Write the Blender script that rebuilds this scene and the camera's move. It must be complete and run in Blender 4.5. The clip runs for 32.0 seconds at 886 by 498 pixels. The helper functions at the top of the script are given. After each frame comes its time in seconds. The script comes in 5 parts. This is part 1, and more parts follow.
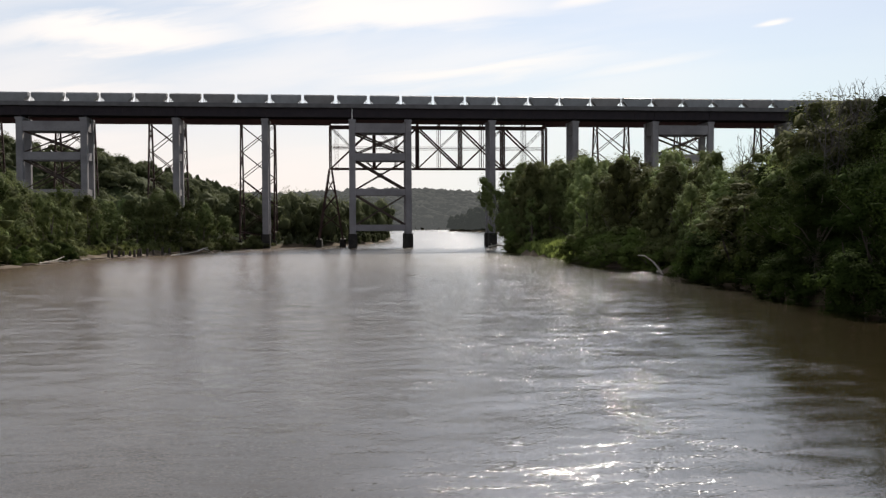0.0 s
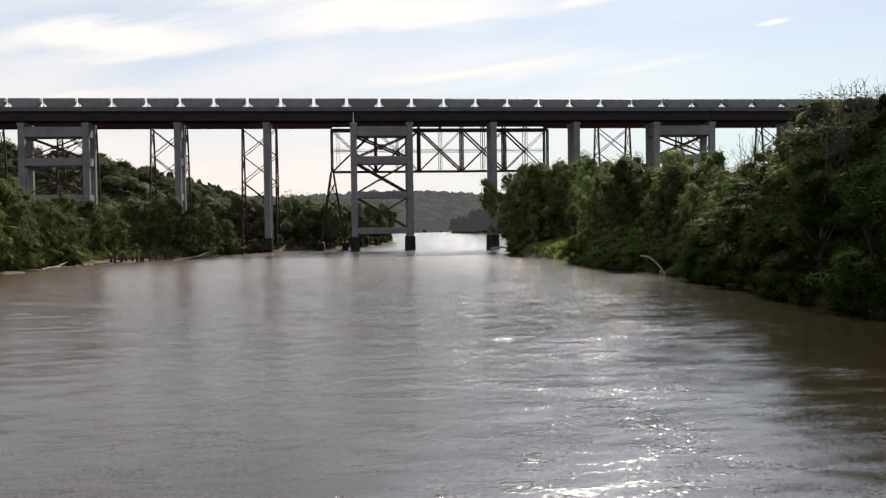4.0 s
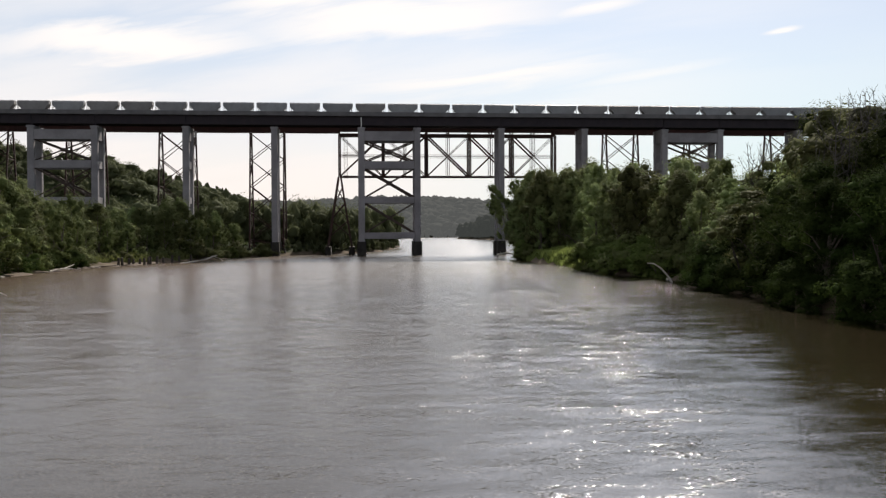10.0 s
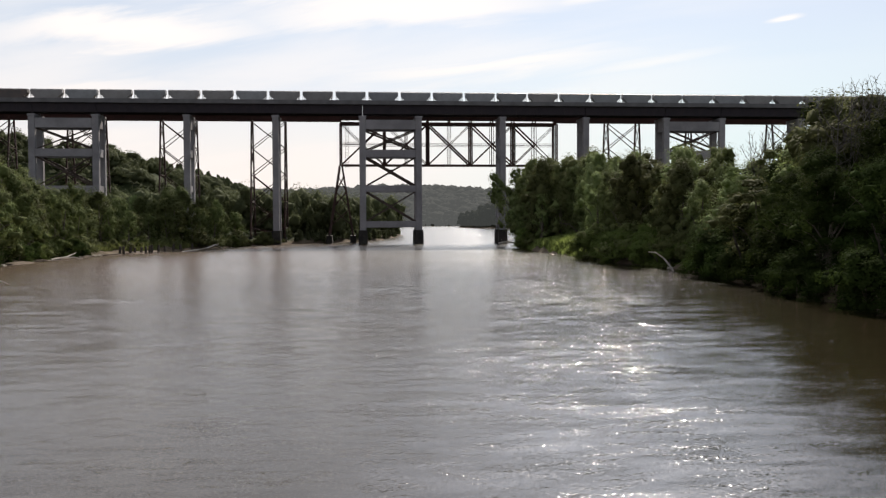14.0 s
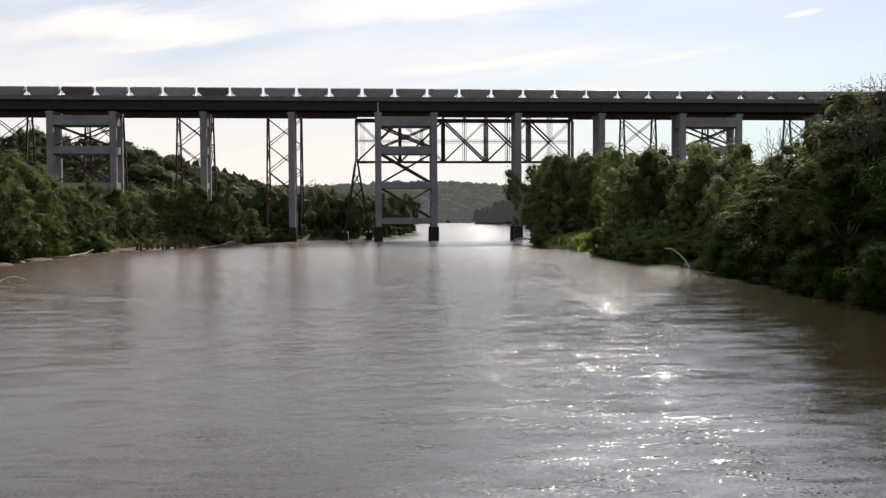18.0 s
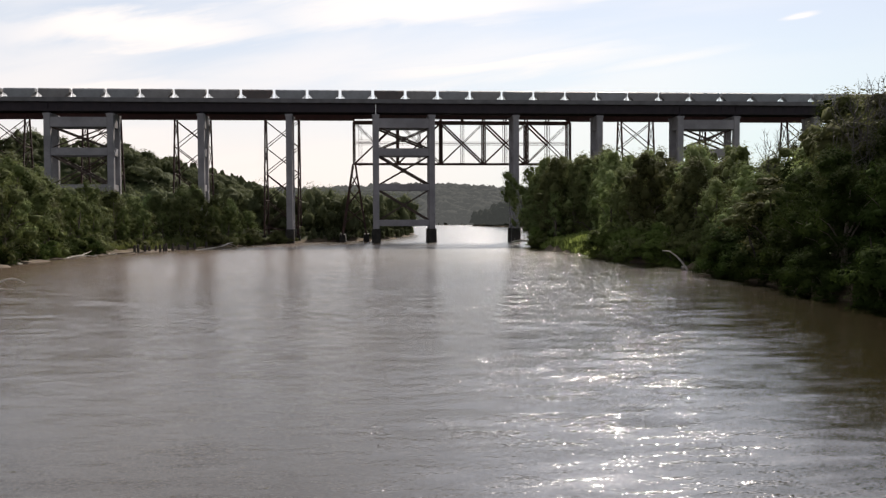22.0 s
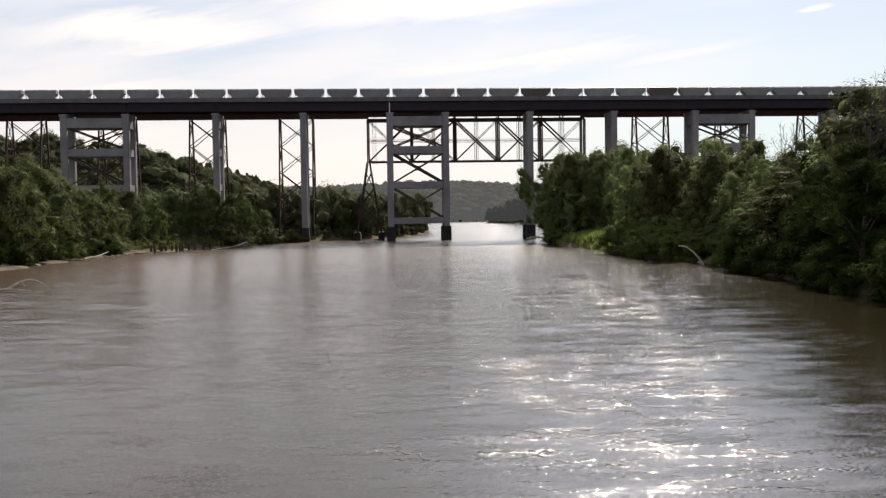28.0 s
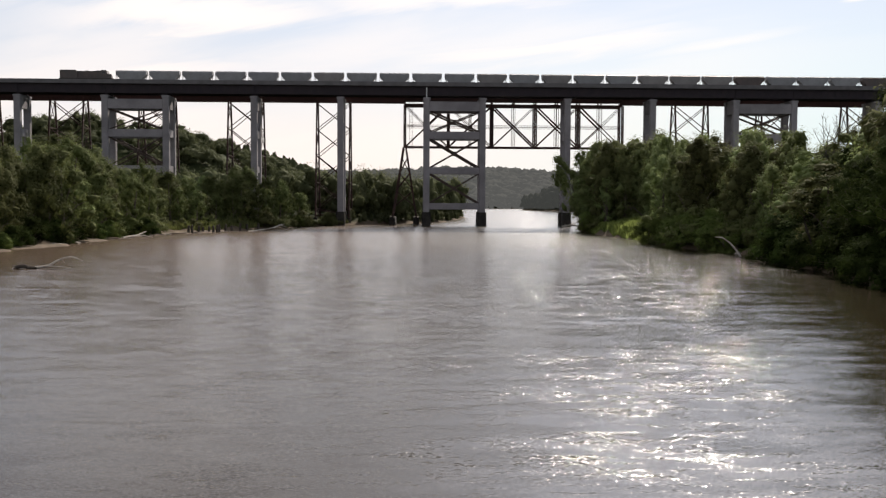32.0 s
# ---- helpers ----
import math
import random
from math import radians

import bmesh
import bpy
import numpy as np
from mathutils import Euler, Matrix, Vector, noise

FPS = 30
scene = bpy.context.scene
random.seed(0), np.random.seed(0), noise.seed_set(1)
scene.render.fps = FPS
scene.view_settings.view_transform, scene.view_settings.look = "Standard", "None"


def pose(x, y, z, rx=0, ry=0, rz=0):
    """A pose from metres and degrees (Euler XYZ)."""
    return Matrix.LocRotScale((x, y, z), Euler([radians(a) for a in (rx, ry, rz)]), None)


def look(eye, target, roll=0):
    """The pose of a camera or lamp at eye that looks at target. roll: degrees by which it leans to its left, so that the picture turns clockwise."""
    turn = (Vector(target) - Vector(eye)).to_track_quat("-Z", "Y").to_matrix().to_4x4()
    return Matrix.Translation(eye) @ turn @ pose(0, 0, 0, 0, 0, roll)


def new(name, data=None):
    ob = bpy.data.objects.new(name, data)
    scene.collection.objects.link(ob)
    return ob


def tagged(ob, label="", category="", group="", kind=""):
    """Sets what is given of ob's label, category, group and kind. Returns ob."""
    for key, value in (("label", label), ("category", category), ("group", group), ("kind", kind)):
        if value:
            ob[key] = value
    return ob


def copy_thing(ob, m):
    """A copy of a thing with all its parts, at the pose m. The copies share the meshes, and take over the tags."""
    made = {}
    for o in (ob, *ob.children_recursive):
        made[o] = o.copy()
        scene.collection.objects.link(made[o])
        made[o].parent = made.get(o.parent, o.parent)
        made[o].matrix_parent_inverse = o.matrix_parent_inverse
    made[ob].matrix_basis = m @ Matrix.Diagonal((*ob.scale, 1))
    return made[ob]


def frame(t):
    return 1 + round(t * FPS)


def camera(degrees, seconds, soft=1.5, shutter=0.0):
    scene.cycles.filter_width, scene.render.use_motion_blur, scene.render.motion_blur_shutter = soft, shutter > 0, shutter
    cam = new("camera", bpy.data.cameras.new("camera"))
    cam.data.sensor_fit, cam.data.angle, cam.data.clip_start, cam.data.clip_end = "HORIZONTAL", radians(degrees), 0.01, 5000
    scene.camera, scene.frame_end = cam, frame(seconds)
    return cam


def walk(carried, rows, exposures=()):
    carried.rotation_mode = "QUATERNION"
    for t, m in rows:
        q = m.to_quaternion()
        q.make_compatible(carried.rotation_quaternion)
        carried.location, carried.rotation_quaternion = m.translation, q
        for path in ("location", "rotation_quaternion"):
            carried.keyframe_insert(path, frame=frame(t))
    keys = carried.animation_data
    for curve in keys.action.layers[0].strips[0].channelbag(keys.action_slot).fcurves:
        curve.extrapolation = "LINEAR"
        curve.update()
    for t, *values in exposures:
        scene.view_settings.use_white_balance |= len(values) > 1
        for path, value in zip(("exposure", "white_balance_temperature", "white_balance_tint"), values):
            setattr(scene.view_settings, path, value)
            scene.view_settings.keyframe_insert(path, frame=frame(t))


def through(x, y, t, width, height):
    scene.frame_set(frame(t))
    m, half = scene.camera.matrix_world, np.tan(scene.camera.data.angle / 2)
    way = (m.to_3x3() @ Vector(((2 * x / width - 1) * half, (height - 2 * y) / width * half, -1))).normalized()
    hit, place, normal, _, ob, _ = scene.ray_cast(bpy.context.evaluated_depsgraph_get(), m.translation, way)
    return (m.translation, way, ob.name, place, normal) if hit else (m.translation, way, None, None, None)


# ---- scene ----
# World: X runs along the railway viaduct, Y away from the eye across it, Z up from the river.
EYE = (0.0, 0.0, 10.0)
TURNS = [
    # seconds, then the three turns in degrees
    (0, 88.363, 0.241, -6.153),
    (0.5, 88.422, 0.312, -6.275),
    (1, 88.517, 0.175, -6.322),
    (1.5, 88.582, 0.071, -6.367),
    (2, 88.491, -0.065, -6.329),
    (2.5, 88.449, 0.002, -6.162),
    (3, 88.509, 0.237, -6.128),
    (3.5, 88.520, 0.522, -6.066),
    (5.5, 88.467, 1.027, -6.037),
    (6, 88.515, 0.819, -5.879),
    (6.5, 88.558, 0.652, -5.829),
    (7, 88.664, 0.550, -5.849),
    (7.5, 88.770, 0.493, -5.930),
    (8, 88.841, 0.497, -5.959),
    (8.5, 88.857, 0.458, -5.889),
    (9, 88.844, 0.442, -5.762),
    (9.5, 88.864, 0.586, -5.689),
    (10, 88.848, 0.237, -5.601),
    (10.5, 88.636, 0.400, -5.457),
    (11, 88.377, 0.327, -5.424),
    (11.5, 88.174, 0.369, -5.452),
    (12, 88.113, 0.298, -5.550),
    (12.5, 88.125, 0.349, -5.646),
    (13, 88.160, 0.300, -5.700),
    (13.5, 88.148, 0.235, -5.645),
    (14, 88.151, 0.222, -5.520),
    (14.5, 88.150, 0.199, -5.313),
    (16.5, 87.964, 0.403, -4.572),
    (17, 87.924, 0.455, -4.519),
    (17.5, 87.911, 0.333, -4.522),
    (18, 87.943, 0.259, -4.566),
    (18.5, 87.967, 0.237, -4.626),
    (19, 88.009, 0.364, -4.716),
    (19.5, 88.035, 0.370, -4.716),
    (20, 87.991, 0.300, -4.677),
    (20.5, 87.977, 0.431, -4.700),
    (21, 88.026, 0.322, -4.764),
    (21.5, 88.066, 0.532, -4.777),
    (22, 88.068, 0.226, -4.712),
    (22.5, 88.008, 0.389, -4.603),
    (23, 87.960, 0.362, -4.519),
    (23.5, 87.909, 0.381, -4.462),
    (24, 87.897, 0.335, -4.462),
    (24.5, 87.878, 0.292, -4.455),
    (25, 87.860, 0.252, -4.466),
    (25.5, 87.810, 0.220, -4.460),
    (27.5, 87.864, 0.135, -3.995),
    (28, 87.911, 0.782, -3.805),
    (28.5, 87.732, 0.799, -3.515),
    (29, 87.671, 0.582, -3.331),
    (29.5, 87.659, 0.387, -3.307),
    (30, 87.616, 0.144, -3.290),
    (30.5, 87.499, -0.037, -3.038),
    (31, 87.312, -0.216, -2.610),
    (31.5, 87.139, -0.027, -2.083),
    (32, 87.053, -0.314, -1.643),
]
cam = camera(50.95, 32.0, soft=1.3)
walk(cam, [(t, pose(*EYE, rx, ry, rz)) for t, rx, ry, rz in TURNS],
     [(0, 0.53, 6860, 12), (18, 0.57, 6920, 13), (32, 0.60, 7060, 14.5)])

# ---- light ----
SUN_AZ, SUN_EL = 17.5, 37.0          # degrees right of +Y, degrees up


def make_world():
    w = bpy.data.worlds.new("sky")
    w.use_nodes = True
    nt = w.node_tree
    nt.nodes.clear()
    N = nt.nodes.new
    out, bg = N("ShaderNodeOutputWorld"), N("ShaderNodeBackground")
    sky = N("ShaderNodeTexSky")
    sky.sky_type, sky.sun_disc = "NISHITA", False
    sky.sun_elevation, sky.sun_rotation = radians(SUN_EL), radians(SUN_AZ)
    sky.air_density, sky.dust_density, sky.ozone_density = 1.0, 0.5, 2.5
    tc, sep = N("ShaderNodeTexCoord"), N("ShaderNodeSeparateXYZ")
    nt.links.new(tc.outputs["Generated"], sep.inputs[0])
    up = N("ShaderNodeMath")
    up.operation, up.inputs[1].default_value = "ADD", 0.16
    nt.links.new(sep.outputs["Z"], up.inputs[0])
    flat = N("ShaderNodeVectorMath")
    flat.operation = "DIVIDE"
    nt.links.new(tc.outputs["Generated"], flat.inputs[0])
    comb = N("ShaderNodeCombineXYZ")
    for i in range(3):
        nt.links.new(up.outputs[0], comb.inputs[i])
    nt.links.new(comb.outputs[0], flat.inputs[1])
    turn, mp = N("ShaderNodeMapping"), N("ShaderNodeMapping")
    turn.inputs["Rotation"].default_value = (0, 0, radians(30))
    mp.inputs["Scale"].default_value = (0.5, 1.5, 0.0)
    mp.inputs["Location"].default_value = (0.9, 0.35, 0)
    nt.links.new(flat.outputs[0], turn.inputs[0])
    nt.links.new(turn.outputs[0], mp.inputs[0])
    big, fine = N("ShaderNodeTexNoise"), N("ShaderNodeTexNoise")
    for n, s, d, r in ((big, 1.1, 2.0, 0.45), (fine, 2.6, 9.0, 0.6)):
        n.inputs["Scale"].default_value, n.inputs["Detail"].default_value = s, d
        n.inputs["Roughness"].default_value, n.inputs["Distortion"].default_value = r, 0.4
        nt.links.new(mp.outputs[0], n.inputs["Vector"])
    mixf = N("ShaderNodeMath")
    mixf.operation, mixf.inputs[1].default_value = "MULTIPLY_ADD", 0.40
    nt.links.new(fine.outputs["Fac"], mixf.inputs[0])
    nt.links.new(big.outputs["Fac"], mixf.inputs[2])
    ramp = N("ShaderNodeMapRange")
    ramp.interpolation_type = "SMOOTHSTEP"
    ramp.inputs["From Min"].default_value, ramp.inputs["From Max"].default_value = 0.57, 0.84
    ramp.inputs["To Max"].default_value = 0.45
    nt.links.new(mixf.outputs[0], ramp.inputs["Value"])
    mix, low = N("ShaderNodeMix"), N("ShaderNodeMix")
    mix.data_type = low.data_type = "RGBA"
    thin, less = N("ShaderNodeMapRange"), N("ShaderNodeMath")      # thinner cloud towards the east
    thin.inputs["From Min"].default_value, thin.inputs["From Max"].default_value = 0.24, 0.46
    thin.inputs["To Min"].default_value, thin.inputs["To Max"].default_value = 1.0, 0.2
    nt.links.new(sep.outputs["X"], thin.inputs["Value"])
    less.operation = "MULTIPLY"
    nt.links.new(ramp.outputs[0], less.inputs[0])
    nt.links.new(thin.outputs[0], less.inputs[1])
    cover = less
    # single wisps of high cloud
    for bearing, height, tilt, long, wide, dense in WISPS:
        b, h, k = radians(bearing), radians(height), radians(tilt)
        mid = Vector((math.sin(b) * math.cos(h), math.cos(b) * math.cos(h), math.sin(h)))
        right = Vector((math.cos(b), -math.sin(b), 0))
        rise = right.cross(mid)
        along, across = right * math.cos(k) + rise * math.sin(k), rise * math.cos(k) - right * math.sin(k)
        size = []
        for axis_, half in ((along, long), (across, wide)):
            d, k = N("ShaderNodeVectorMath"), N("ShaderNodeMath")
            d.operation, k.operation = "DOT_PRODUCT", "MULTIPLY"
            nt.links.new(tc.outputs["Generated"], d.inputs[0])
            d.inputs[1].default_value = axis_
            k.inputs[1].default_value = 1 / half
            nt.links.new(d.outputs["Value"], k.inputs[0])
            size.append(k)
        torn, off, r, fade, top = N("ShaderNodeMath"), N("ShaderNodeCombineXYZ"), N("ShaderNodeVectorMath"), N("ShaderNodeMapRange"), N("ShaderNodeMath")
        torn.operation, r.operation, top.operation = "MULTIPLY_ADD", "LENGTH", "MAXIMUM"
        nt.links.new(fine.outputs["Fac"], torn.inputs[0])
        torn.inputs[1].default_value = 2.4
        nt.links.new(size[1].outputs[0], torn.inputs[2])
        nt.links.new(size[0].outputs[0], off.inputs[0])
        nt.links.new(torn.outputs[0], off.inputs[1])
        off.inputs[2].default_value = 0.0
        shift = N("ShaderNodeVectorMath")
        shift.operation = "SUBTRACT"
        shift.inputs[1].default_value = (0, 1.2, 0)
        nt.links.new(off.outputs[0], shift.inputs[0])
        nt.links.new(shift.outputs[0], r.inputs[0])
        fade.interpolation_type = "SMOOTHSTEP"
        fade.inputs["To Min"].default_value, fade.inputs["To Max"].default_value = dense, 0.0
        nt.links.new(r.outputs["Value"], fade.inputs["Value"])
        nt.links.new(cover.outputs[0], top.inputs[0])
        nt.links.new(fade.outputs[0], top.inputs[1])
        cover = top
    nt.links.new(cover.outputs[0], mix.inputs["Factor"])
    veil = N("ShaderNodeMix")
    veil.data_type = "RGBA"
    veil.inputs["Factor"].default_value = 0.45
    veil.inputs["B"].default_value = (7.7, 8.5, 9.6, 1)
    nt.links.new(sky.outputs[0], veil.inputs["A"])
    nt.links.new(veil.outputs["Result"], mix.inputs["A"])
    mix.inputs["B"].default_value = CLOUD
    air = N("ShaderNodeMapRange")          # whitish air towards the horizon
    air.inputs["From Min"].default_value, air.inputs["From Max"].default_value = 0.02, 0.20
    air.inputs["To Min"].default_value, air.inputs["To Max"].default_value = 0.90, 0.0
    nt.links.new(sep.outputs["Z"], air.inputs["Value"])
    nt.links.new(air.outputs[0], low.inputs["Factor"])
    nt.links.new(mix.outputs["Result"], low.inputs["A"])
    warm, side = N("ShaderNodeMix"), N("ShaderNodeMapRange")      # lens colour cast put into the horizon: warmer on the left
    warm.data_type = "RGBA"
    warm.inputs["A"].default_value, warm.inputs["B"].default_value = HORIZON, HORIZON_EAST
    side.inputs["From Min"].default_value, side.inputs["From Max"].default_value = -0.05, 0.4
    nt.links.new(sep.outputs["X"], side.inputs["Value"])
    nt.links.new(side.outputs[0], warm.inputs["Factor"])
    nt.links.new(warm.outputs["Result"], low.inputs["B"])
    # the sky is brightest round the sun and dims away from it
    toward = N("ShaderNodeVectorMath")
    toward.operation = "DOT_PRODUCT"
    e, a = radians(SUN_EL), radians(SUN_AZ)
    toward.inputs[1].default_value = (math.sin(a) * math.cos(e), math.cos(a) * math.cos(e), math.sin(e))
    nt.links.new(tc.outputs["Generated"], toward.inputs[0])
    glow, core, total, lit = N("ShaderNodeMapRange"), N("ShaderNodeMapRange"), N("ShaderNodeMath"), N("ShaderNodeVectorMath")
    glow.interpolation_type = core.interpolation_type = "SMOOTHSTEP"
    for n, lo, hi, b0, b1 in ((glow, -0.75, 0.72, BACK_SKY, 1.0), (core, 0.92, 1.0, 0.0, 3.0)):
        n.inputs["From Min"].default_value, n.inputs["From Max"].default_value = lo, hi
        n.inputs["To Min"].default_value, n.inputs["To Max"].default_value = b0, b1
        nt.links.new(toward.outputs["Value"], n.inputs["Value"])
    total.operation, lit.operation = "ADD", "SCALE"
    nt.links.new(glow.outputs[0], total.inputs[0])
    nt.links.new(core.outputs[0], total.inputs[1])
    nt.links.new(low.outputs["Result"], lit.inputs[0])
    nt.links.new(total.outputs[0], lit.inputs["Scale"])
    nt.links.new(lit.outputs[0], bg.inputs["Color"])
    bg.inputs["Strength"].default_value = 0.07
    nt.links.new(bg.outputs[0], out.inputs[0])
    scene.world = w


# bearing, height and tilt in degrees; half the length and width as slopes; density
WISPS = ((3.0, 12.7, 3.5, 0.27, 0.034, 1.0),
         (-13.0, 10.8, 6.5, 0.24, 0.030, 1.0),
         (-3.0, 13.8, 9.0, 0.16, 0.026, 0.95),
         (10.0, 14.4, 4.0, 0.20, 0.028, 1.0),
         (8.0, 9.2, 4.0, 0.24, 0.024, 0.9),
         (15.0, 13.2, 8.0, 0.08, 0.012, 0.8),
         (-21.0, 12.6, 3.0, 0.05, 0.010, 0.7),
         (-16.0, 7.4, 4.0, 0.20, 0.014, 0.7),
         (18.0, 9.2, 9.0, 0.12, 0.010, 0.6),
         (25.6, 11.3, 8.0, 0.024, 0.0042, 1.0),
         # unseen cloud above the view, added to whiten the water's reflection
         (14.0, 27.0, 5.0, 0.75, 0.15, 0.45),
         (-10.0, 23.0, 12.0, 0.5, 0.05, 0.9),
         (30.0, 21.0, 14.0, 0.25, 0.03, 0.7),
         (-28.0, 30.0, 10.0, 0.4, 0.06, 0.8))
CLOUD = (10.6, 10.35, 10.15, 1)
HORIZON = (9.6, 9.0, 8.9, 1)
HORIZON_EAST = (6.8, 8.6, 9.2, 1)
BACK_SKY = 0.82
make_world()
sun = new("sun", bpy.data.lights.new("sun", "SUN"))
sun.data.energy, sun.data.angle, sun.data.color = 5.0, radians(0.55), (1.0, 0.95, 0.87)
az, el = radians(SUN_AZ), radians(SUN_EL)
sun.matrix_world = look(Vector((math.sin(az) * math.cos(el), math.cos(az) * math.cos(el), math.sin(el))) * 900, (0, 0, 0))


# ---- materials ----
def material(name, col, col2, scale=1.0, rough=0.8, metal=0.0, bump=0.2, fine=9.0, per_piece=0.0, spread=(0.35, 0.65)):
    """Two-scale mottled surface; scale in features a metre; per_piece varies the brightness from object to object."""
    m = bpy.data.materials.new(name)
    m.use_nodes = True
    nt = m.node_tree
    N, L = nt.nodes.new, nt.links.new
    bs = nt.nodes["Principled BSDF"]
    tc = N("ShaderNodeTexCoord")
    a, b = N("ShaderNodeTexNoise"), N("ShaderNodeTexNoise")
    for n, s, d in ((a, scale, 4.0), (b, scale * fine, 5.0)):
        n.inputs["Scale"].default_value, n.inputs["Detail"].default_value = s, d
        L(tc.outputs["Object"], n.inputs["Vector"])
    mr = N("ShaderNodeMapRange")
    mr.inputs["From Min"].default_value, mr.inputs["From Max"].default_value = spread
    add = N("ShaderNodeMath")
    add.operation, add.inputs[1].default_value = "MULTIPLY_ADD", 0.35
    L(b.outputs["Fac"], add.inputs[0])
    off = N("ShaderNodeMath")
    off.operation, off.inputs[1].default_value = "SUBTRACT", 0.175
    L(a.outputs["Fac"], off.inputs[0])
    L(off.outputs[0], add.inputs[2])
    L(add.outputs[0], mr.inputs["Value"])
    mx = N("ShaderNodeMix")
    mx.data_type = "RGBA"
    mx.inputs["A"].default_value, mx.inputs["B"].default_value = (*col, 1), (*col2, 1)
    L(mr.outputs[0], mx.inputs["Factor"])
    last = mx.outputs["Result"]
    if per_piece:
        oi, hsv, r2 = N("ShaderNodeObjectInfo"), N("ShaderNodeHueSaturation"), N("ShaderNodeMapRange")
        r2.inputs["To Min"].default_value, r2.inputs["To Max"].default_value = 1 - per_piece, 1 + per_piece
        L(oi.outputs["Random"], r2.inputs["Value"])
        L(r2.outputs[0], hsv.inputs["Value"])
        L(last, hsv.inputs["Color"])
        last = hsv.outputs["Color"]
    L(last, bs.inputs["Base Color"])
    bs.inputs["Roughness"].default_value, bs.inputs["Metallic"].default_value = rough, metal
    bs.inputs["Specular IOR Level"].default_value = 0.5 if rough < 0.65 else 0.15
    if bump:
        bp = N("ShaderNodeBump")
        bp.inputs["Strength"].default_value, bp.inputs["Distance"].default_value = bump, 0.05
        L(b.outputs["Fac"], bp.inputs["Height"])
        L(bp.outputs[0], bs.inputs["Normal"])
    return m


def leaf_material(name, dark, light, shine=0.85, through=0.4, air=None, gloss=0.08):
    m = bpy.data.materials.new(name)
    m.use_nodes = True
    nt = m.node_tree
    N, L = nt.nodes.new, nt.links.new
    bs, out = nt.nodes["Principled BSDF"], nt.nodes["Material Output"]
    geo, oi, ramp, hsv = N("ShaderNodeNewGeometry"), N("ShaderNodeObjectInfo"), N("ShaderNodeMix"), N("ShaderNodeHueSaturation")
    ramp.data_type = "RGBA"
    ramp.inputs["A"].default_value, ramp.inputs["B"].default_value = (*dark, 1), (*light, 1)
    L(geo.outputs["Random Per Island"], ramp.inputs["Factor"])
    r2, r3 = N("ShaderNodeMapRange"), N("ShaderNodeMapRange")
    r2.inputs["To Min"].default_value, r2.inputs["To Max"].default_value = 0.6, 1.35
    r3.inputs["To Min"].default_value, r3.inputs["To Max"].default_value = 0.488, 0.515
    L(oi.outputs["Random"], r2.inputs["Value"])
    L(oi.outputs["Random"], r3.inputs["Value"])
    L(r2.outputs[0], hsv.inputs["Value"])
    L(r3.outputs[0], hsv.inputs["Hue"])
    L(ramp.outputs["Result"], hsv.inputs["Color"])
    L(hsv.outputs["Color"], bs.inputs["Base Color"])
    bs.inputs["Roughness"].default_value = shine
    bs.inputs["Specular IOR Level"].default_value = gloss
    tr, mx = N("ShaderNodeBsdfTranslucent"), N("ShaderNodeMixShader")
    L(hsv.outputs["Color"], tr.inputs["Color"])
    mx.inputs["Fac"].default_value = through
    L(bs.outputs[0], mx.inputs[1])
    L(tr.outputs[0], mx.inputs[2])
    last = mx
    if air:          # distance haze painted as a glow in the far leaves
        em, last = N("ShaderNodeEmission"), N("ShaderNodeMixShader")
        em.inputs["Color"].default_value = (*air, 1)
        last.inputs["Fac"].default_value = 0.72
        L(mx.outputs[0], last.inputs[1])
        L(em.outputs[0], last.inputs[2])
    L(last.outputs[0], out.inputs["Surface"])
    return m


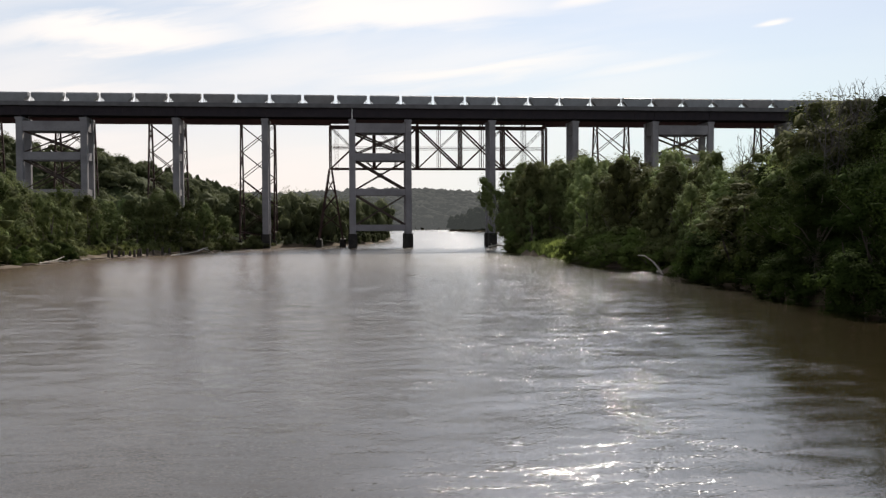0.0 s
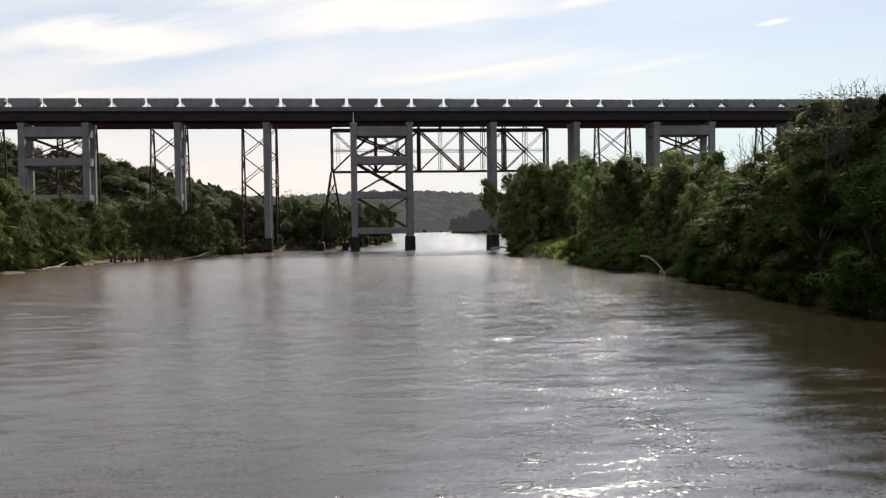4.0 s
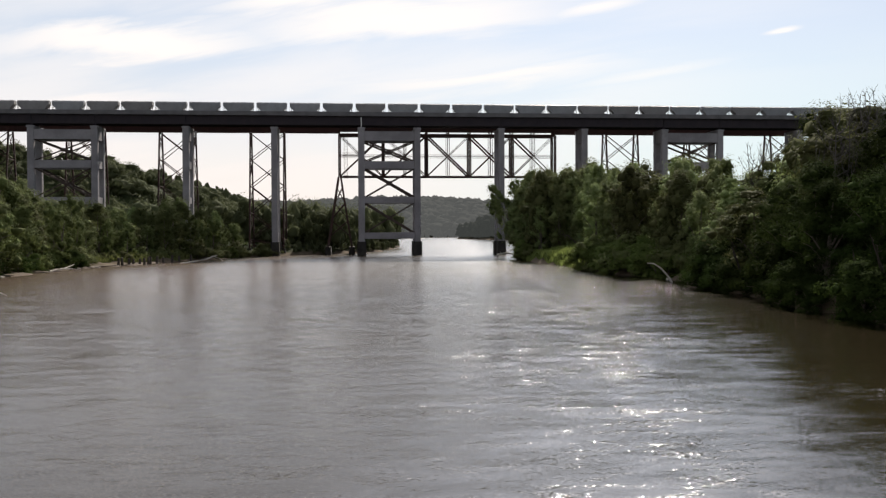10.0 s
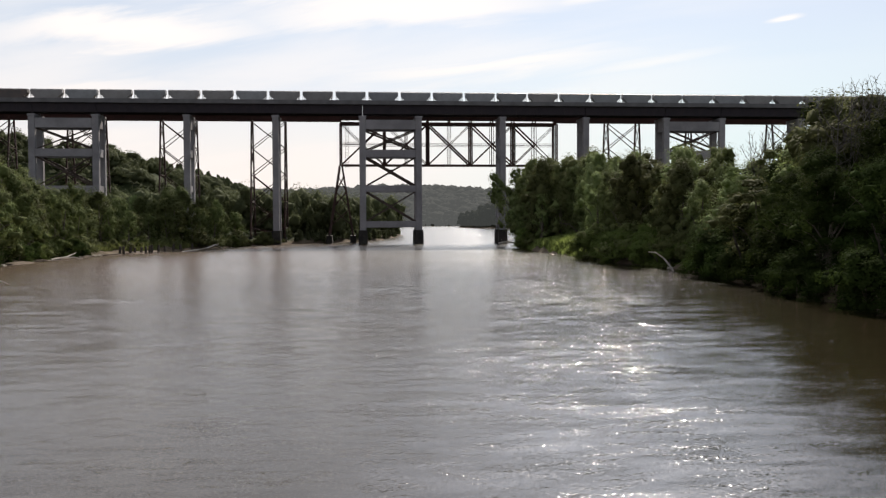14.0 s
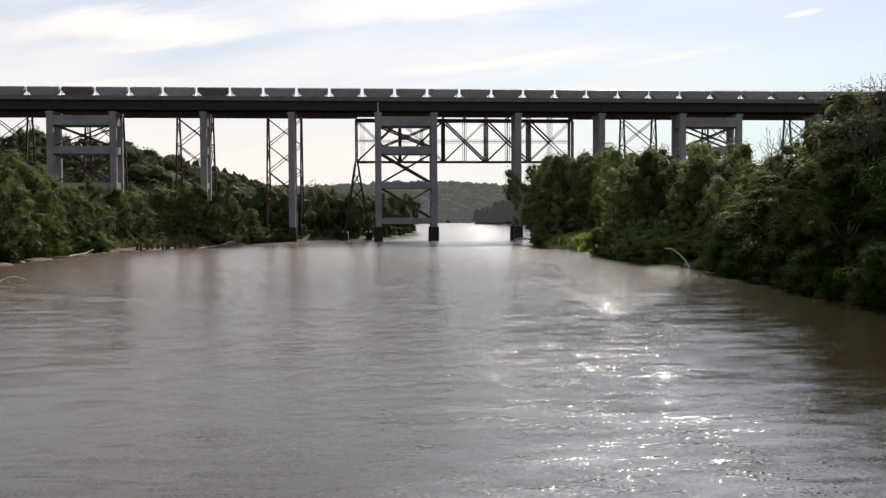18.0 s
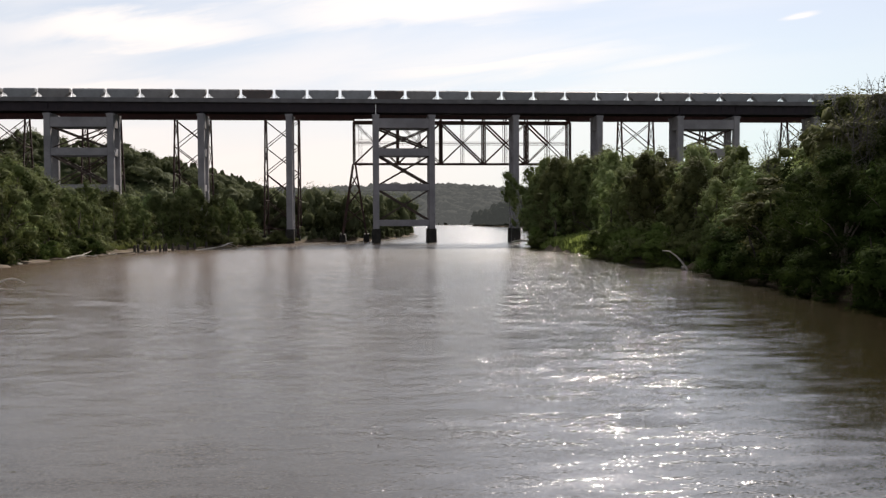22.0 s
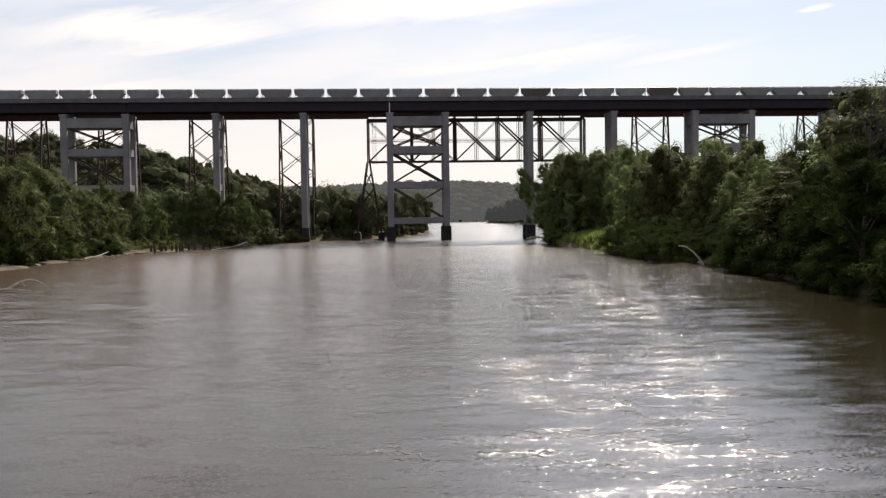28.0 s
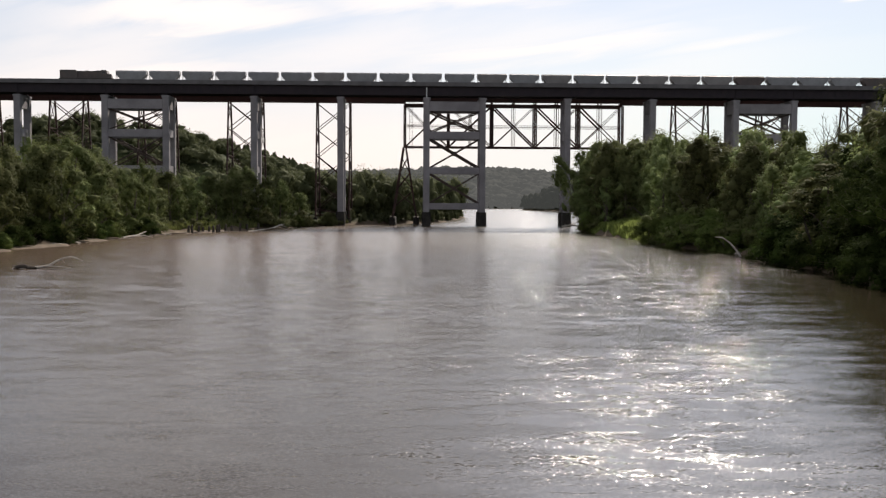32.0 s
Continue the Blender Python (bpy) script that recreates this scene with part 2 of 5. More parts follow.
def water_material():
    m = bpy.data.materials.new("river_water")
    m.use_nodes = True
    nt = m.node_tree
    N, L = nt.nodes.new, nt.links.new
    bs = nt.nodes["Principled BSDF"]
    tc = N("ShaderNodeTexCoord")

    def noise_at(scale, stretch, detail, turn=0.0):
        mp, n = N("ShaderNodeMapping"), N("ShaderNodeTexNoise")
        mp.inputs["Scale"].default_value = (stretch[0], stretch[1], 1)
        mp.inputs["Rotation"].default_value = (0, 0, radians(turn))
        L(tc.outputs["Object"], mp.inputs[0])
        n.inputs["Scale"].default_value, n.inputs["Detail"].default_value = scale, detail
        n.inputs["Roughness"].default_value = 0.55
        n.inputs["Distortion"].default_value = 0.6
        L(mp.outputs[0], n.inputs["Vector"])
        return n

    silt = noise_at(0.035, (1.0, 0.5), 4.0)
    mx = N("ShaderNodeMix")
    mx.data_type = "RGBA"
    mx.inputs["A"].default_value, mx.inputs["B"].default_value = (0.0125, 0.0094, 0.0034, 1), (0.019, 0.0136, 0.0062, 1)
    L(silt.outputs["Fac"], mx.inputs["Factor"])
    bs.inputs["IOR"].default_value = 1.45

    def slopes(node, amount):
        """Turns a noise's colour into sideways slopes of the surface."""
        mid, sc = N("ShaderNodeVectorMath"), N("ShaderNodeVectorMath")
        mid.operation, sc.operation = "SUBTRACT", "SCALE"
        mid.inputs[1].default_value = (0.5, 0.5, 0.5)
        L(node.outputs["Color"], mid.inputs[0])
        L(mid.outputs[0], sc.inputs[0])
        sc.inputs["Scale"].default_value = amount
        return sc

    gust = N("ShaderNodeMapRange")
    gust.inputs["From Min"].default_value, gust.inputs["From Max"].default_value = 0.40, 0.62
    gust.inputs["To Min"].default_value, gust.inputs["To Max"].default_value = 0.5, 1.0
    L(noise_at(0.075, (0.45, 1.2), 4.0, 12).outputs["Fac"], gust.inputs["Value"])
    ripple = slopes(noise_at(30.0, (0.8, 1.15), 1.0, 8), 0.35)
    wave = slopes(noise_at(0.38, (0.5, 1.3), 4.0, -10), 0.17)
    streak = N("ShaderNodeMapRange")
    streak.inputs["From Min"].default_value, streak.inputs["From Max"].default_value = 0.50, 0.72
    streak.inputs["To Min"].default_value = 0.09
    L(noise_at(0.42, (0.6, 1.1), 8.0, 5).outputs["Fac"], streak.inputs["Value"])
    chop, choppy, all_ = slopes(noise_at(11.0, (0.62, 1.3), 3.0, 14), 2.0), N("ShaderNodeVectorMath"), N("ShaderNodeVectorMath")
    choppy.operation, all_.operation = "SCALE", "ADD"
    patch = N("ShaderNodeMath")
    patch.operation = "MULTIPLY"
    # narrow cat's paws that glitter
    paws, crests = N("ShaderNodeMapRange"), N("ShaderNodeMath")
    paws.inputs["From Min"].default_value, paws.inputs["From Max"].default_value = 0.49, 0.63
    L(noise_at(1.0, (0.5, 1.9), 4.0, 9).outputs["Fac"], paws.inputs["Value"])
    crests.operation, crests.use_clamp = "MULTIPLY_ADD", True
    crests.inputs[1].default_value = 0.75
    L(paws.outputs[0], crests.inputs[0])
    L(streak.outputs[0], crests.inputs[2])
    L(crests.outputs[0], patch.inputs[0])
    L(gust.outputs[0], patch.inputs[1])
    L(chop.outputs[0], choppy.inputs[0])
    L(wave.outputs[0], all_.inputs[0])
    L(choppy.outputs[0], all_.inputs[1])
    wave = all_
    calm, both, up, unit = N("ShaderNodeVectorMath"), N("ShaderNodeVectorMath"), N("ShaderNodeVectorMath"), N("ShaderNodeVectorMath")
    calm.operation, both.operation, up.operation, unit.operation = "SCALE", "ADD", "MULTIPLY_ADD", "NORMALIZE"
    L(ripple.outputs[0], calm.inputs[0])
    L(calm.outputs[0], both.inputs[0])
    L(wave.outputs[0], both.inputs[1])
    # normals tipped towards the camera, more so upstream, to reflect sky
    place, eye_tilt, tip = N("ShaderNodeSeparateXYZ"), N("ShaderNodeMapRange"), N("ShaderNodeCombineXYZ")
    where = N("ShaderNodeNewGeometry")
    L(where.outputs["Position"], place.inputs[0])
    # muddier and paler left and upstream, partly standing in for missing reflected light
    left_side, up_river, silt_lift, muddy = N("ShaderNodeMapRange"), N("ShaderNodeMapRange"), N("ShaderNodeMath"), N("ShaderNodeMix")
    left_side.interpolation_type = up_river.interpolation_type = "SMOOTHSTEP"
    left_side.inputs["From Min"].default_value, left_side.inputs["From Max"].default_value = 38, -34
    up_river.inputs["From Min"].default_value, up_river.inputs["From Max"].default_value = -45, 215
    silt_lift.operation, muddy.data_type = "MULTIPLY", "RGBA"
    L(place.outputs["X"], left_side.inputs["Value"])
    L(place.outputs["Y"], up_river.inputs["Value"])
    L(left_side.outputs[0], silt_lift.inputs[0])
    L(up_river.outputs[0], silt_lift.inputs[1])
    L(silt_lift.outputs[0], muddy.inputs["Factor"])
    L(mx.outputs["Result"], muddy.inputs["A"])
    muddy.inputs["B"].default_value = (0.086, 0.062, 0.045, 1)
    L(muddy.outputs["Result"], bs.inputs["Base Color"])
    # sheltered slick, its slanted edge fitted to the camera's view, and calmer water upstream
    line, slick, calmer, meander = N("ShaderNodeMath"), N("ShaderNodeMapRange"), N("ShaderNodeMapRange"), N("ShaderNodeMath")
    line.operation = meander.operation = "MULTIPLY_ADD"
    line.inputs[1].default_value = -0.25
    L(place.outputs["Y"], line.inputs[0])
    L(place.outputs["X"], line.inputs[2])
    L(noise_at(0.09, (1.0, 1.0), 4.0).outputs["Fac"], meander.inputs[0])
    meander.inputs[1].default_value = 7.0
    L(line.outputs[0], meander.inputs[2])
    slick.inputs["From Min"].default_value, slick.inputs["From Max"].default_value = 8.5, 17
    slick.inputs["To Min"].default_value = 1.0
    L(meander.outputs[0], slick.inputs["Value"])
    ends = N("ShaderNodeMapRange")
    ends.inputs["From Min"].default_value, ends.inputs["From Max"].default_value = 112, 148
    ends.inputs["To Min"].default_value, ends.inputs["To Max"].default_value = 0.42, 1.1
    front = N("ShaderNodeSeparateXYZ")
    L(tc.outputs["Object"], front.inputs[0])
    L(front.outputs["Y"], ends.inputs["Value"])
    L(ends.outputs[0], slick.inputs["To Max"])
    calmer.inputs["From Min"].default_value, calmer.inputs["From Max"].default_value = 130, 260
    calmer.inputs["To Min"].default_value = 1.0
    riffle = N("ShaderNodeMapRange")          # the current runs faster past the overgrown bank
    riffle.inputs["From Min"].default_value, riffle.inputs["From Max"].default_value = 14, 46
    riffle.inputs["To Min"].default_value, riffle.inputs["To Max"].default_value = 0.22, 1.3
    L(place.outputs["X"], riffle.inputs["Value"])
    L(riffle.outputs[0], calmer.inputs["To Max"])
    L(place.outputs["Y"], calmer.inputs["Value"])
    # a breeze from upstream ruffles the water and drifts down with it
    breeze = N("ShaderNodeMapRange")
    breeze.inputs["From Min"].default_value, breeze.inputs["From Max"].default_value = 42, 74
    breeze.inputs["To Min"].default_value, breeze.inputs["To Max"].default_value = 0.78, 1.15
    L(front.outputs["Y"], breeze.inputs["Value"])
    lee = N("ShaderNodeMapRange")          # the side of the river in the lee of the bluff
    lee.inputs["From Min"].default_value, lee.inputs["From Max"].default_value = -34, 2
    lee.inputs["To Min"].default_value, lee.inputs["To Max"].default_value = 0.06, 1.0
    L(place.outputs["X"], lee.inputs["Value"])
    quiet = N("ShaderNodeMath")
    quiet.operation = "MULTIPLY"
    L(lee.outputs[0], quiet.inputs[0])
    L(calmer.outputs[0], quiet.inputs[1])
    smoothed, still = N("ShaderNodeMath"), N("ShaderNodeMath")
    smoothed.operation, still.operation = "MULTIPLY", "MULTIPLY_ADD"
    still.inputs[1].default_value, still.inputs[2].default_value = 0.6, 0.4
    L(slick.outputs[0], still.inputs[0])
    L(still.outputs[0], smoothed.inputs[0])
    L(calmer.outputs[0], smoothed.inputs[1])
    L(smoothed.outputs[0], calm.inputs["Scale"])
    far = N("ShaderNodeMapRange")          # wavelets too small to see from afar
    far.inputs["From Min"].default_value, far.inputs["From Max"].default_value = 100, 230
    far.inputs["To Min"].default_value = 0.095
    L(place.outputs["Y"], far.inputs["Value"])
    sheltered, bank = N("ShaderNodeMath"), N("ShaderNodeMapRange")
    sheltered.operation, sheltered.inputs[1].default_value = "MULTIPLY_ADD", -0.12
    L(place.outputs["Y"], sheltered.inputs[0])
    L(place.outputs["X"], sheltered.inputs[2])
    bank.inputs["From Min"].default_value, bank.inputs["From Max"].default_value = 2, 22
    bank.inputs["To Min"].default_value, bank.inputs["To Max"].default_value = 0.235, 0.12
    L(sheltered.outputs[0], bank.inputs["Value"])
    L(bank.outputs[0], far.inputs["To Max"])
    L(far.outputs[0], bs.inputs["Roughness"])
    for n in (slick, quiet, breeze):
        k = N("ShaderNodeMath")
        k.operation = "MULTIPLY"
        L(patch.outputs[0], k.inputs[0])
        L(n.outputs[0], k.inputs[1])
        patch = k
    L(patch.outputs[0], choppy.inputs["Scale"])
    eye_tilt.inputs["From Min"].default_value, eye_tilt.inputs["From Max"].default_value = 60, 210
    eye_tilt.inputs["To Min"].default_value, eye_tilt.inputs["To Max"].default_value = -0.03, -0.070
    L(place.outputs["Y"], eye_tilt.inputs["Value"])
    across, lean = N("ShaderNodeMapRange"), N("ShaderNodeMath")
    across.inputs["From Min"].default_value, across.inputs["From Max"].default_value = 5, 35
    across.inputs["To Min"].default_value, across.inputs["To Max"].default_value = 1.0, 0.15
    L(sheltered.outputs[0], across.inputs["Value"])
    lean.operation = "MULTIPLY"
    L(eye_tilt.outputs[0], lean.inputs[0])
    L(across.outputs[0], lean.inputs[1])
    L(lean.outputs[0], tip.inputs["Y"])
    tip.inputs["Z"].default_value = 1.0
    L(both.outputs[0], up.inputs[0])
    up.inputs[1].default_value = (1, 1, 0)
    L(tip.outputs[0], up.inputs[2])
    L(up.outputs[0], unit.inputs[0])
    L(unit.outputs[0], bs.inputs["Normal"])
    return m


WATER = water_material()
CONCRETE = material("concrete", (0.225, 0.213, 0.222), (0.165, 0.155, 0.162), 0.16, 0.85, bump=0.25, per_piece=0.06)
CONCRETE_WET = material("stained_footing", (0.020, 0.018, 0.017), (0.038, 0.035, 0.031), 0.5, 0.9)
CURB = material("deck_concrete", (0.128, 0.122, 0.127), (0.094, 0.089, 0.092), 0.3, 0.85)
GIRDER = material("weathering_steel", (0.027, 0.022, 0.027), (0.034, 0.027, 0.031), 0.35, 0.7, metal=0.1)
RUST = material("rusted_steel", (0.052, 0.027, 0.022), (0.032, 0.020, 0.019), 0.5, 0.75, metal=0.15, per_piece=0.15)
RED_GIRDER = material("red_oxide_girder", (0.060, 0.028, 0.025), (0.042, 0.023, 0.021), 0.4, 0.75, per_piece=0.12)
BRACE = material("brown_bracing_steel", (0.042, 0.032, 0.028), (0.06, 0.042, 0.035), 0.6, 0.65, metal=0.2, per_piece=0.1)
MASONRY = material("dark_stone_pier", (0.015, 0.0135, 0.012), (0.027, 0.024, 0.021), 0.6, 0.9)
BALLAST = material("ballast", (0.16, 0.15, 0.14), (0.27, 0.26, 0.25), 4.0, 0.95)
RAIL = material("rail_steel", (0.20, 0.15, 0.12), (0.30, 0.27, 0.25), 2.0, 0.4, metal=0.8)
WOOD_TIE = material("sleeper_wood", (0.07, 0.055, 0.045), (0.12, 0.10, 0.08), 2.0, 0.9)
CAR_GREY = material("grey_car_paint", (0.188, 0.191, 0.20), (0.146, 0.148, 0.154), 0.35, 0.5, per_piece=0.14)
CAR_TAN = material("tan_car_paint", (0.172, 0.163, 0.163), (0.135, 0.126, 0.122), 0.35, 0.6, per_piece=0.12)
CAR_DARK = material("dark_brown_car_paint", (0.055, 0.043, 0.042), (0.085, 0.06, 0.052), 0.4, 0.6, per_piece=0.1)
BOGIE = material("greasy_truck_steel", (0.035, 0.032, 0.03), (0.06, 0.052, 0.046), 2.0, 0.7, metal=0.3)
LOCO = material("faded_locomotive_paint", (0.062, 0.045, 0.04), (0.042, 0.036, 0.034), 0.4, 0.5)
GLASS = material("cab_glass", (0.02, 0.022, 0.025), (0.03, 0.03, 0.035), 1.0, 0.1, bump=0)
WHITE = material("white_paint", (0.80, 0.80, 0.78), (0.68, 0.68, 0.66), 1.5, 0.5, bump=0.05)
BARK = material("bark", (0.085, 0.07, 0.055), (0.14, 0.12, 0.10), 1.5, 0.95, bump=0.6)
DRIFT = material("bleached_driftwood", (0.46, 0.42, 0.37), (0.28, 0.25, 0.21), 1.5, 0.9, bump=0.5)
TWIG = material("dead_twigs", (0.10, 0.09, 0.082), (0.07, 0.064, 0.058), 1.5, 0.9)
PILE = material("weathered_pile", (0.04, 0.034, 0.028), (0.07, 0.058, 0.048), 2.0, 0.95, bump=0.5)
MUD = material("drying_mud", (0.10, 0.075, 0.050), (0.058, 0.044, 0.030), 0.5, 0.9, bump=0.5)
STONE = material("pale_stone", (0.27, 0.245, 0.205), (0.17, 0.155, 0.13), 1.2, 0.9, bump=0.5, per_piece=0.25)
# leaf tones set apart per bank, standing in for sun and glare
LEAF_A = leaf_material("cottonwood_leaves", (0.136, 0.165, 0.062), (0.165, 0.198, 0.076))
# leaf colour darkened to carry the shade of the near bank
LEAF_N = leaf_material("shade_dark_maple_leaves", (0.024, 0.036, 0.009), (0.032, 0.046, 0.012), gloss=0.01)
LEAF_D = leaf_material("box_elder_leaves", (0.076, 0.090, 0.031), (0.100, 0.116, 0.041))
LEAF_B = leaf_material("willow_leaves", (0.088, 0.097, 0.037), (0.114, 0.122, 0.048))
LEAF_C = leaf_material("vine_leaves", (0.080, 0.105, 0.026), (0.108, 0.136, 0.036))
LEAF_FAR = leaf_material("wood_leaves", (0.060, 0.067, 0.032), (0.076, 0.084, 0.041))
# point and ridge leaves carry distance haze as emission
LEAF_POINT = leaf_material("haze_glow_point_leaves", (0.060, 0.066, 0.050), (0.070, 0.076, 0.058), air=(0.040, 0.0445, 0.044))
LEAF_RIDGE = leaf_material("haze_glow_ridge_leaves", (0.060, 0.066, 0.050), (0.070, 0.076, 0.058), air=(0.082, 0.088, 0.089))
GRASS = leaf_material("grass_blades", (0.11, 0.14, 0.034), (0.19, 0.225, 0.07), 0.7, 0.5)
DRY_GRASS = leaf_material("drab_grass_blades", (0.085, 0.098, 0.030), (0.14, 0.15, 0.055), 0.8, 0.4)


def ground_material():
    m = material("bank_soil", (0.062, 0.047, 0.032), (0.105, 0.082, 0.057), 0.25, 0.95, bump=0.5)
    nt = m.node_tree
    N, L = nt.nodes.new, nt.links.new
    bs = nt.nodes["Principled BSDF"]
    bs.inputs["Specular IOR Level"].default_value = 0.05
    soil = bs.inputs["Base Color"].links[0].from_socket
    geo, sep, mr, mx, n = N("ShaderNodeNewGeometry"), N("ShaderNodeSeparateXYZ"), N("ShaderNodeMapRange"), N("ShaderNodeMix"), N("ShaderNodeTexNoise")
    n.inputs["Scale"].default_value = 0.4
    add = N("ShaderNodeMath")
    add.operation, add.inputs[1].default_value = "MULTIPLY_ADD", 2.5
    L(geo.outputs["Position"], sep.inputs[0])
    L(geo.outputs["Position"], n.inputs["Vector"])
    L(n.outputs["Fac"], add.inputs[0])
    L(sep.outputs["Z"], add.inputs[2])
    mr.inputs["From Min"].default_value, mr.inputs["From Max"].default_value = 2.2, 3.2
    L(add.outputs[0], mr.inputs["Value"])
    mx.data_type = "RGBA"
    mx.inputs["B"].default_value = (0.024, 0.031, 0.012, 1)
    L(mr.outputs[0], mx.inputs["Factor"])
    L(soil, mx.inputs["A"])
    L(mx.outputs["Result"], bs.inputs["Base Color"])
    return m


SOIL = ground_material()


# ---- mesh helpers ----
class Geo:
    """Collects vertices and faces of one mesh."""

    def __init__(self):
        self.v, self.f = [], []

    def put(self, verts, faces):
        k = len(self.v)
        self.v += [tuple(p) for p in verts]
        self.f += [tuple(k + i for i in f) for f in faces]
        return self

    def box(self, x0, y0, z0, x1, y1, z1):
        return self.prism([(x0, y0), (x1, y0), (x1, y1), (x0, y1)], z0, z1)

    def prism(self, ring, z0, z1, ring_top=None):
        n = len(ring)
        top = ring_top or ring
        vs = [(x, y, z0) for x, y in ring] + [(x, y, z1) for x, y in top]
        fs = [tuple(range(n - 1, -1, -1)), tuple(range(n, 2 * n))]
        fs += [(i, (i + 1) % n, n + (i + 1) % n, n + i) for i in range(n)]
        return self.put(vs, fs)

    def extrude_y(self, ring, y0, y1):
        """A profile in x and z, carried from y0 to y1."""
        n = len(ring)
        vs = [(x, y0, z) for x, z in ring] + [(x, y1, z) for x, z in ring]
        fs = [tuple(range(n)), tuple(range(2 * n - 1, n - 1, -1))]
        fs += [(i, n + i, n + (i + 1) % n, (i + 1) % n) for i in range(n)]
        return self.put(vs, fs)

    def beam(self, p, q, w, d, hint=(0, 1, 0)):
        """A bar from p to q, w wide in the plane square to hint, d deep along hint."""
        p, q = Vector(p), Vector(q)
        a = (q - p).normalized()
        u = Vector(hint)
        u = (u - a * u.dot(a))
        u = u.normalized() if u.length > 1e-4 else a.orthogonal().normalized()
        s = a.cross(u) * (w / 2)
        u = u * (d / 2)
        vs = [p + s + u, p - s + u, p - s - u, p + s - u, q + s + u, q - s + u, q - s - u, q + s - u]
        return self.put(vs, [(0, 1, 2, 3), (7, 6, 5, 4), (0, 4, 5, 1), (1, 5, 6, 2), (2, 6, 7, 3), (3, 7, 4, 0)])

    def tube(self, pts, radii, n=7):
        pts = [Vector(p) for p in pts]
        vs, fs = [], []
        for i, p in enumerate(pts):
            a = (pts[min(i + 1, len(pts) - 1)] - pts[max(i - 1, 0)]).normalized()
            u = a.cross(Vector((0.31, 0.95, 0.05))).normalized()
            w = a.cross(u)
            for k in range(n):
                g = 2 * math.pi * k / n
                vs.append(p + (u * math.cos(g) + w * math.sin(g)) * radii[i])
        for i in range(len(pts) - 1):
            fs += [(i * n + k, i * n + (k + 1) % n, (i + 1) * n + (k + 1) % n, (i + 1) * n + k) for k in range(n)]
        fs += [tuple(range(n - 1, -1, -1)), tuple((len(pts) - 1) * n + k for k in range(n))]
        return self.put(vs, fs)

    def mesh(self, name):
        me = bpy.data.meshes.new(name)
        me.from_pydata(self.v, [], self.f)
        bm = bmesh.new()
        bm.from_mesh(me)
        bmesh.ops.recalc_face_normals(bm, faces=bm.faces)
        bm.to_mesh(me)
        bm.free()
        return me


def part(name, geo, mat, parent=None, label=""):
    me = geo.mesh(name) if isinstance(geo, Geo) else geo
    if not me.materials:
        me.materials.append(mat)
    ob = new(name, me)
    if parent:
        ob.parent = parent
    if label:
        ob["label"] = label
    return ob


def thing(name, x, y, z, label, category, group="", kind="", turn=0):
    ob = new(name)
    ob.matrix_basis = pose(x, y, z, 0, 0, turn)
    return tagged(ob, label, category, group, kind)


def unit_ball(level):
    bm = bmesh.new()
    bmesh.ops.create_icosphere(bm, subdivisions=level, radius=1)
    V, F = np.array([v.co[:] for v in bm.verts]), np.array([[v.index for v in f.verts] for f in bm.faces])
    bm.free()
    return V, F


BALLS = {k: unit_ball(k) for k in (1, 2, 3)}


def clump_cores(C, R, rng, level=2, rough=0.13):
    """Uneven leafy masses at the centres C with the half sizes R: vertices and faces."""
    U, F = BALLS[level]
    n, k = len(C), len(U)
    ph = rng.uniform(0, 6.28, (n, 1, 3))
    w = np.sin(U[None] * 3.7 + ph) + 0.6 * np.sin(U[None][:, :, [1, 2, 0]] * 6.3 - ph)
    V = C[:, None] + R[:, None] * U[None] * (1 + rough * w.sum(-1, keepdims=True))
    return V.reshape(-1, 3), (F[None] + np.arange(n)[:, None, None] * k).reshape(-1, 3)


def leaf_mesh(name, P, mat, core=None):
    """P: n x k x 3 corners of loose leaves with k sides; core: vertices and triangles of the masses under them (k = 3)."""
    n, k = P.shape[:2]
    co, idx = P.reshape(-1, 3), np.arange(k * n)
    if core:
        idx = np.concatenate([idx, core[1].reshape(-1) + k * n])
        co = np.concatenate([co, core[0]])
    f = len(idx) // k
    me = bpy.data.meshes.new(name)
    me.vertices.add(len(co))
    me.vertices.foreach_set("co", co.reshape(-1).astype(np.float32))
    me.loops.add(len(idx))
    me.loops.foreach_set("vertex_index", idx.astype(np.int32))
    me.polygons.add(f)
    me.polygons.foreach_set("loop_start", np.arange(0, k * f, k, dtype=np.int32))
    me.polygons.foreach_set("loop_total", np.full(f, k, dtype=np.int32))
    me.polygons.foreach_set("use_smooth", np.arange(f) >= n)
    me.materials.append(mat)
    me.update(calc_edges=True)
    return me


# ---- ground and river ----
LEFT_Y = [-400, 0, 120, 205, 226, 250, 279, 305, 331, 363, 383, 405, 440, 520, 600, 771, 900, 1100, 1300]
LEFT_X = [-120, -98, -84, -77, -77, -75, -68, -58, -49, -39, -24, -6, 12, 25, 31, 33, 20, -40, -160]
RIGHT_Y = [-400, 0, 60, 93, 108, 126, 145, 165, 180, 190, 208, 227, 250, 271, 300, 330, 345, 358, 400, 560, 760, 900, 935, 1064, 1110, 1200, 1300]
RIGHT_X = [100, 74, 60, 56, 56, 58, 60, 62.5, 63.5, 63, 58.5, 57.5, 57.5, 56.5, 56.5, 59.5, 63, 67, 77, 106, 144, 162, 152, 122, 126, 150, 160]


def smooth(a):
    a = np.clip(a, 0, 1)
    return a * a * (3 - 2 * a)


